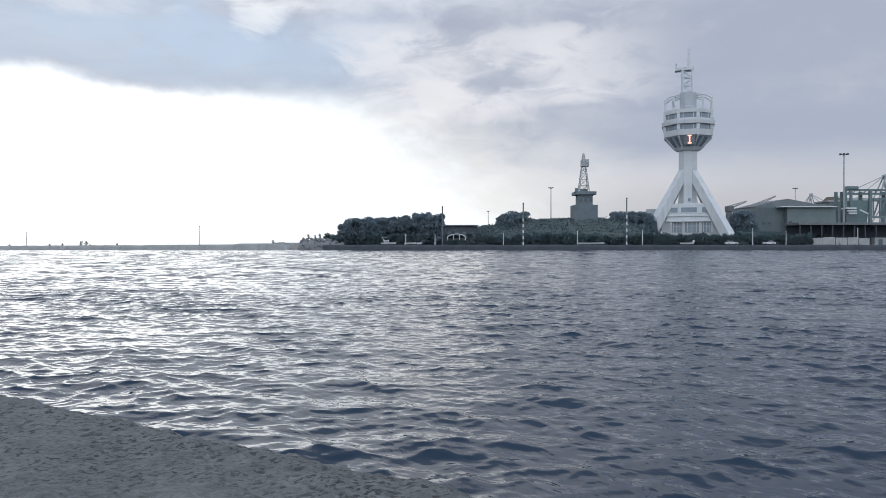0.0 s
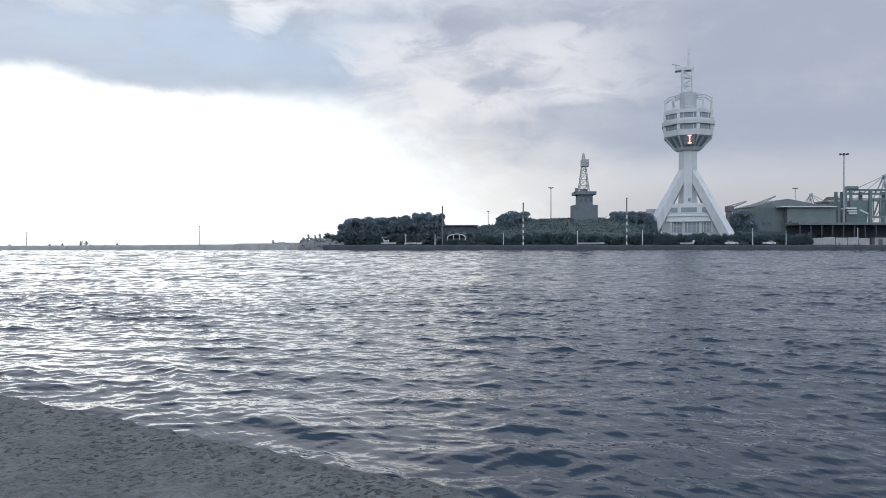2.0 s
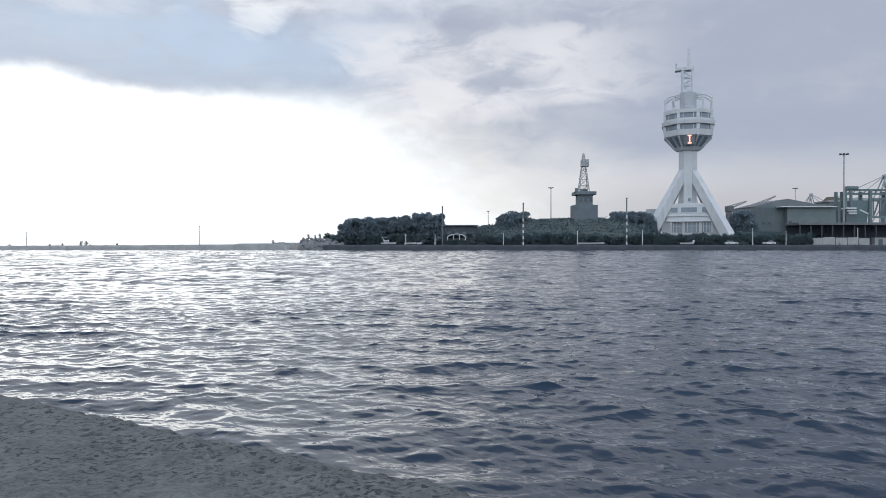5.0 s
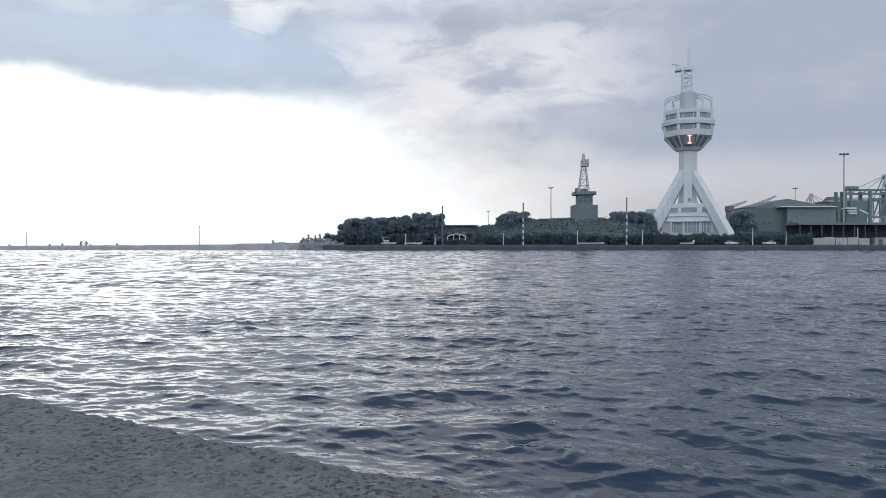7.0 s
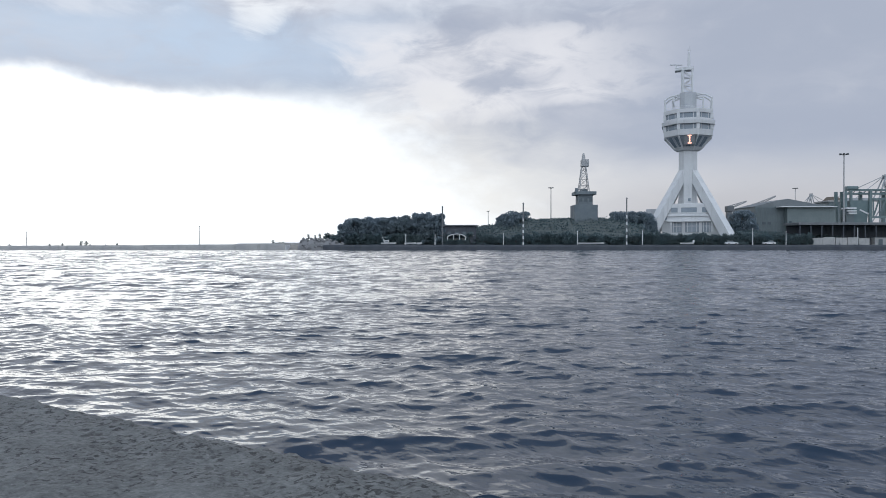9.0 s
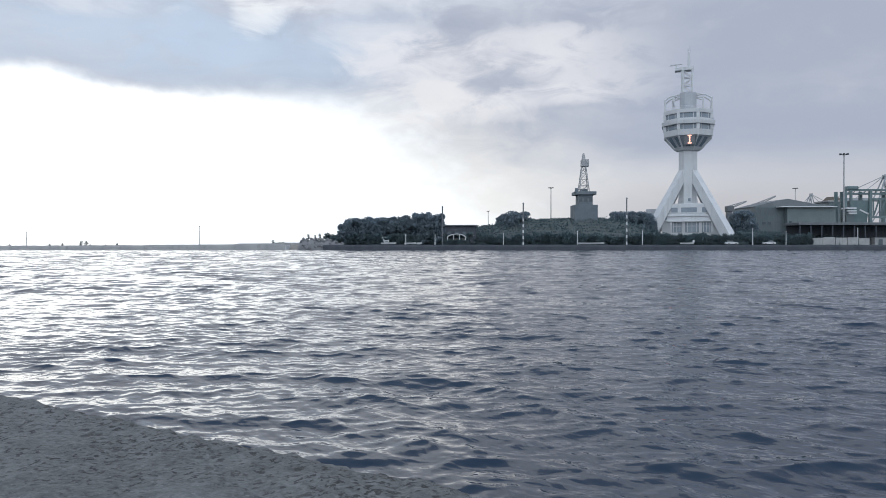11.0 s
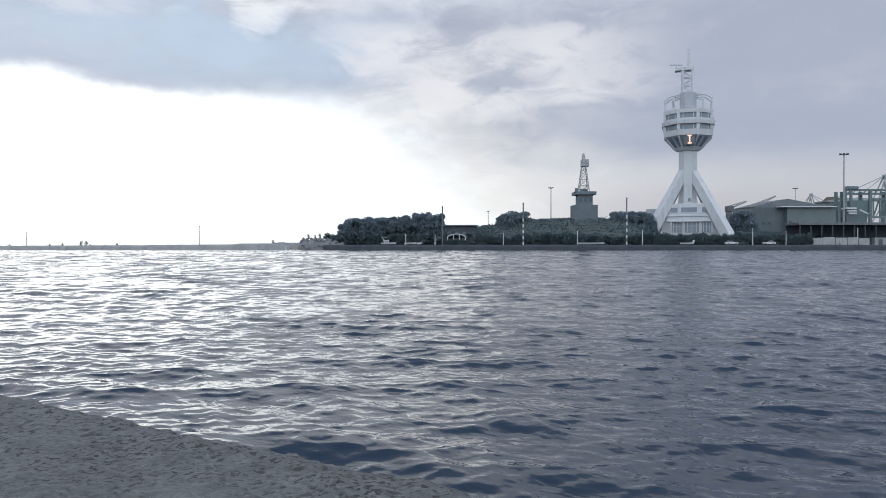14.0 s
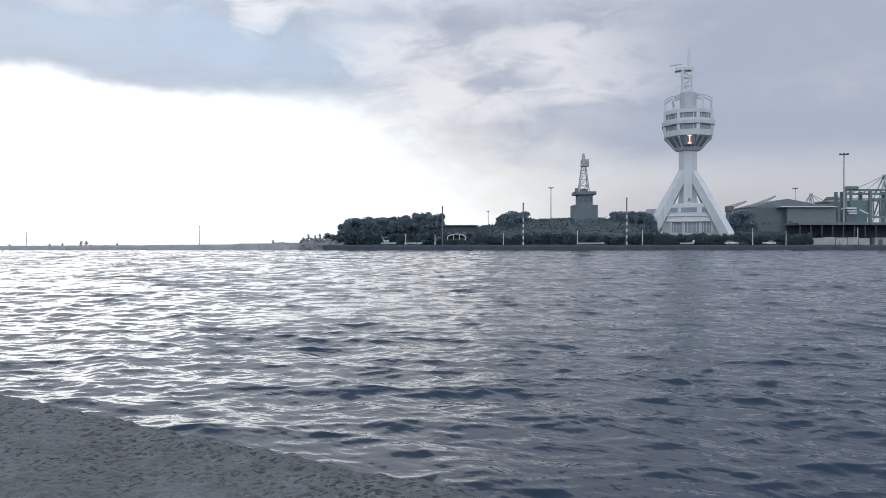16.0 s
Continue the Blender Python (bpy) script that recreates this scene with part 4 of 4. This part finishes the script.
def make_portal():
    """Bulk unloader gantry: legs, double girder, braced panels and a machine house."""
    T = thing("gantry_crane", (206.11, 340, LAND), "grey-green steel gantry with braced legs", "crane")
    k = 340 / 1230.6
    top, low, foot = 28.72 - LAND, 26.24 - LAND, 0
    gird = box(BM(), 6, 0, low, 30.39, 2.0, 0.9)
    box(gird, 6, 0, top - 0.7, 30.39, 2.4, 0.9)
    for i in range(12):
        beam(gird, (-8.5 + i * 2.6, 0, low + 0.4), (-7.2 + i * 2.6, 0, top - 0.3), 0.3)
    part("girder", gird, CRANEGREEN, T)
    for u, w in ((1487, 1.3), (1497, 1.0), (1531, 1.4), (1572, 1.4)):
        x = (u - 1530) * k
        for y in (-4, 4):
            part("leg", box(BM(), x, y, foot, w, 1.04, top - 0.85), CRANEGREEN, T)
    part("machine_house", box(BM(), (1506 - 1530) * k, 0, top, 5.4, 3.6, 1.6, 0.3), CRANEGREEN, T)
    part("hopper", loft(BM(), [[(-8, -3, 4), (-1.5, -3, 4), (-1.5, 3, 4), (-8, 3, 4)], [(-9, -3.6, low - 3), (0.2, -3.6, low - 3), (0.2, 3.6, low - 3), (-9, 3.6, low - 3)]]), CRANEGREEN, T)
    z0, z1 = 15.46 - LAND, 23.47 - LAND
    for i in range(4):
        brace = beam(BM(), ((1536 + i * 11 - 1530) * k, -4.2, z0), ((1546 + i * 11 - 1530) * k, -4.2, z1), 0.55)
        part("brace", brace, CRANEGREEN, T)
        part("post", beam(BM(), ((1536 + i * 11 - 1530) * k, -4.2, z0), ((1536 + i * 11 - 1530) * k, -4.2, z1), 0.5), CRANEGREEN, T)
    part("lower_beam", box(BM(), (1552 - 1530) * k, -4.2, z0 - 0.8, 13, 0.8, 0.9), CRANEGREEN, T)
    part("roof_beam", box(BM(), (1552 - 1530) * k, -4.2, z1, 13, 0.8, 0.9), CRANEGREEN, T)


make_portal()


def quay_crane(name, x, y, k, label, boom=1):
    """Ship-to-shore crane: A frame, legs, boom and stays."""
    T = thing(name, (x, y, LAND), label, "crane")
    T.scale = (k, k, k)
    for sx in (-8, 8):
        for sy in (-8, 8):
            part("leg", beam(BM(), (sx, sy, 0), (sx * 0.85, sy, 42), 1.6), CRANEHAZE, T)
    fr = BM()
    for sx in (-7.4, 7.4):
        beam(fr, (sx, -8, 42), (sx, 8, 42), 1.4)
        beam(fr, (sx, -8, 18), (sx, 8, 18), 1.2)
    for sy in (-8, 8):
        beam(fr, (-7.4, sy, 18), (7.4, sy, 18), 1.2)
        beam(fr, (-7.4, sy, 42), (7.4, sy, 42), 1.2)
        beam(fr, (-7.4, sy, 18), (7.4, sy, 42), 0.8)
    part("portal_frame", fr, CRANEHAZE, T)
    af = BM()
    for sy in (-5, 5):
        beam(af, (-7, sy, 42), (2, sy * 0.3, 66), 1.1)
        beam(af, (7, sy, 42), (2, sy * 0.3, 66), 1.1)
    beam(af, (2, -3, 66), (2, 3, 66), 1.6)
    part("a_frame", af, CRANEHAZE, T)
    bo = box(BM(), boom * 16, 0, 42, 70, 2.4, 2.4)
    part("boom", bo, CRANEHAZE, T)
    st = rod(BM(), (2, 0, 66), (boom * 46, 0, 44), 0.35, seg=6)
    rod(st, (2, 0, 66), (boom * 26, 0, 44), 0.35, seg=6)
    rod(st, (2, 0, 66), (-boom * 16, 0, 44), 0.35, seg=6)
    part("stay", st, CRANEHAZE, T)
    part("machine_house", box(BM(), -boom * 8, 0, 44.4, 12, 6, 5, 0.3), GREY, T)
    part("cab", box(BM(), boom * 14, 0, 38, 3, 3, 3.4, 0.2), GLASS, T)
    return T


quay_crane("quay_crane", 473.92, 900, 0.98, "distant grey ship-to-shore container crane")
quay_crane("quay_crane", 391.97, 620, 0.93, "ship-to-shore container crane in haze-paled grey with raised stays", -1)


def jib(x, y, z0, dx, dz, label):
    T = thing("harbour_crane", (x, y, LAND), label, "crane")
    part("tower", box(BM(), 0, 0, 0, 2.2, 2.2, z0 - 1.2), DARKSTEEL, T)
    part("cab", box(BM(), 0.2, 0, z0 - 1.6, 3.4, 2.8, 2.6, 0.2), DARKSTEEL, T)
    j = BM()
    for s_ in (-0.6, 0.6):
        beam(j, (0, s_, z0 - 0.4), (dx, s_ * 0.4, z0 + dz), 0.35)
        beam(j, (0, s_, z0 + 1.1), (dx, s_ * 0.4, z0 + dz + 0.4), 0.3)
    for i in range(9):
        f, h = i / 9, (i + 1) / 9
        beam(j, (dx * f, 0, z0 - 0.4 + dz * f + 0.4 * f), (dx * h, 0, z0 + 1.1 + (dz - 0.7) * h), 0.25)
    part("jib", j, STEEL, T)


jib(162.07, 360, 22.09 - LAND, 10.0, 4.6, "harbour crane with a slim raised jib")
jib(131.58, 320, 18.58 - LAND, 8.0, 3.0, "small harbour crane with a lattice jib")
jib(126.9, 330, 19.9 - LAND, 0.8, 0.6, "stubby dark crane head beside the tower")


def make_silo_roof():
    T = thing("storage_shed", (226.23, 400, LAND), "low pale-roofed storage shed behind the gantry", "building")
    w, top = 16.9, 26.9 - LAND
    part("wall", box(BM(), 0, 0, 0, w, 14, top - 1), SHEDWALL, T)
    part("roof", box(BM(), 0, 0, top - 1, w + 1.5, 15, 0.8, 0.1), GREY, T)
    # stockpile heap, set on the roof to fit the camera's view
    heap = BM()
    bmesh.ops.create_cone(heap, cap_ends=True, segments=14, radius1=5.4, radius2=3.0, depth=2.4, matrix=Matrix.Translation((-2.5, 0, top + 1.0)))
    part("roof_vent", heap, BARK, T, "brown stockpile heap")
    # white bands placed to fit the camera's view, standing on land as ship decks
    S = thing("bulk_ship", (196.25, 333, 0), "white bands built as a ship bridge, placed to fit the camera's view", "ship")
    for i, (z, sx) in enumerate(((370.5, 30), (375, 34), (379.5, 38))):
        part("deck", box(BM(), -2.0 + i * 0.3, 0, 2.2 + (432 - z) * 0.27, 4.49 - i * 0.4, 5, 0.75), WHITE, S)
    part("superstructure", box(BM(), -2.0, 0.8, 0.2, 3.6, 4, 18.6), SHEDWALL, S)
    part("gangway", beam(BM(), (2.0, -2.2, 18.4), (6.2, -2.2, 16.4), 0.6), WHITE, S)


make_silo_roof()


# ---- boats and cars on the far quay ----
def make_boat(x, length, label, cabin):
    T = thing("boat", (x, 251.9, LAND), label, "boat")
    hull = BM()
    w = 0.13 * length if length < 8 else 0.75
    secs = [(-0.5, 0.75, 0.0), (-0.25, 1.0, 0.0), (0.1, 1.0, 0.02), (0.35, 0.6, 0.12), (0.5, 0.06, 0.35)]
    loft(hull, [[(s_ * length, -w * k, 0.85 + 0.25 * r), (s_ * length, -w * 0.55 * k, 0.25 + r * 0.6), (s_ * length, w * 0.55 * k, 0.25 + r * 0.6), (s_ * length, w * k, 0.85 + 0.25 * r)] for s_, k, r in secs])
    part("hull", hull, WHITE, T)
    for s_ in (-0.25, 0.2):
        part("cradle", box(BM(), s_ * length, 0, 0, 0.25, w * 1.2, 0.42), DARKSTEEL, T)
    if cabin:
        c = part("cabin", box(BM(), -0.15 * length, 0, 0.85, 0.3 * length, w * 1.3, 0.9, 0.12), WHITE, T)
        part("window", box(BM(), -0.15 * length, -w * 0.66, 1.2, 0.22 * length, 0.06, 0.35), GLASS, c)
        part("mast", rod(BM(), (-0.3 * length, 0, 0.9), (-0.42 * length, 0, 2.9), 0.07, seg=6), WHITE, T)
        part("spar", rod(BM(), (-0.6 * length, 0, 2.5), (-0.2 * length, 0, 2.6), 0.05, seg=6), WHITE, T)


make_boat(-19.66, 5.4, "small white motor boat with a cabin on the quay", True)
make_boat(-11.88, 4.2, "small open white boat on the quay", False)
make_boat(-8.6, 1.9, "little white tender on the quay", False)
make_boat(53.65, 9.4, "long slim white rowing boat on cradles", False)
make_boat(88.46, 5.0, "low white dinghy on the quay", False)


def make_car(x, paint, label, turn=0.0):
    T = thing("car", (x, 254.2, LAND), label, "car", "cars parked on the far quay", turn=turn)
    body = BM()
    prof = [(-2.2, 0.35), (-2.25, 0.75), (-2.0, 0.98), (-0.9, 1.02), (1.0, 1.0), (2.0, 0.85), (2.22, 0.6), (2.18, 0.32)]
    loft(body, [[(x_, y, z) for x_, z in prof] for y in (-0.86, 0.86)])
    bmesh.ops.bevel(body, geom=body.edges[:], offset=0.05, segments=1, affect="EDGES")
    body = part("body", body, paint, T)
    cab = [(-1.75, 0.98), (-1.35, 1.45), (0.2, 1.47), (0.95, 1.0)]
    c = BM()
    loft(c, [[(x_ * (1 if z < 1.2 else 0.97), y * (1 if z < 1.2 else 0.86), z) for x_, z in cab] for y in (-0.8, 0.8)])
    part("window", c, GLASS, body)
    part("roof", box(BM(), -0.58, 0, 1.45, 1.5, 1.3, 0.05), paint, T)
    for wx in (-1.35, 1.35):
        for wy in (-0.8, 0.8):
            w = part("wheel", rod(BM(), (wx, wy - 0.1, 0.32), (wx, wy + 0.1, 0.32), 0.32, seg=14), CARBLACK, T)
            part("rim", rod(BM(), (wx, wy - 0.115, 0.32), (wx, wy + 0.115, 0.32), 0.18, seg=10), STEEL, w)


make_car(105.47, WHITE, "white saloon car parked on the far quay")
make_car(119.09, CARSILVER, "silver hatchback parked on the far quay", 180)


# ---- movement ----
def motions():
    for ob, (vx, vy, turn) in WAVES:
        walk(ob, [(t, pose(vx * t, vy * t, 0, 0, 0, turn)) for t in (0.0, 4.0, 8.0, 12.0, 16.0)])
    walk(SCANNER, [(t * 0.5, pose(-4.9, 0, 77.5, 0, 0, 90 + t * 36)) for t in range(33)])


motions()
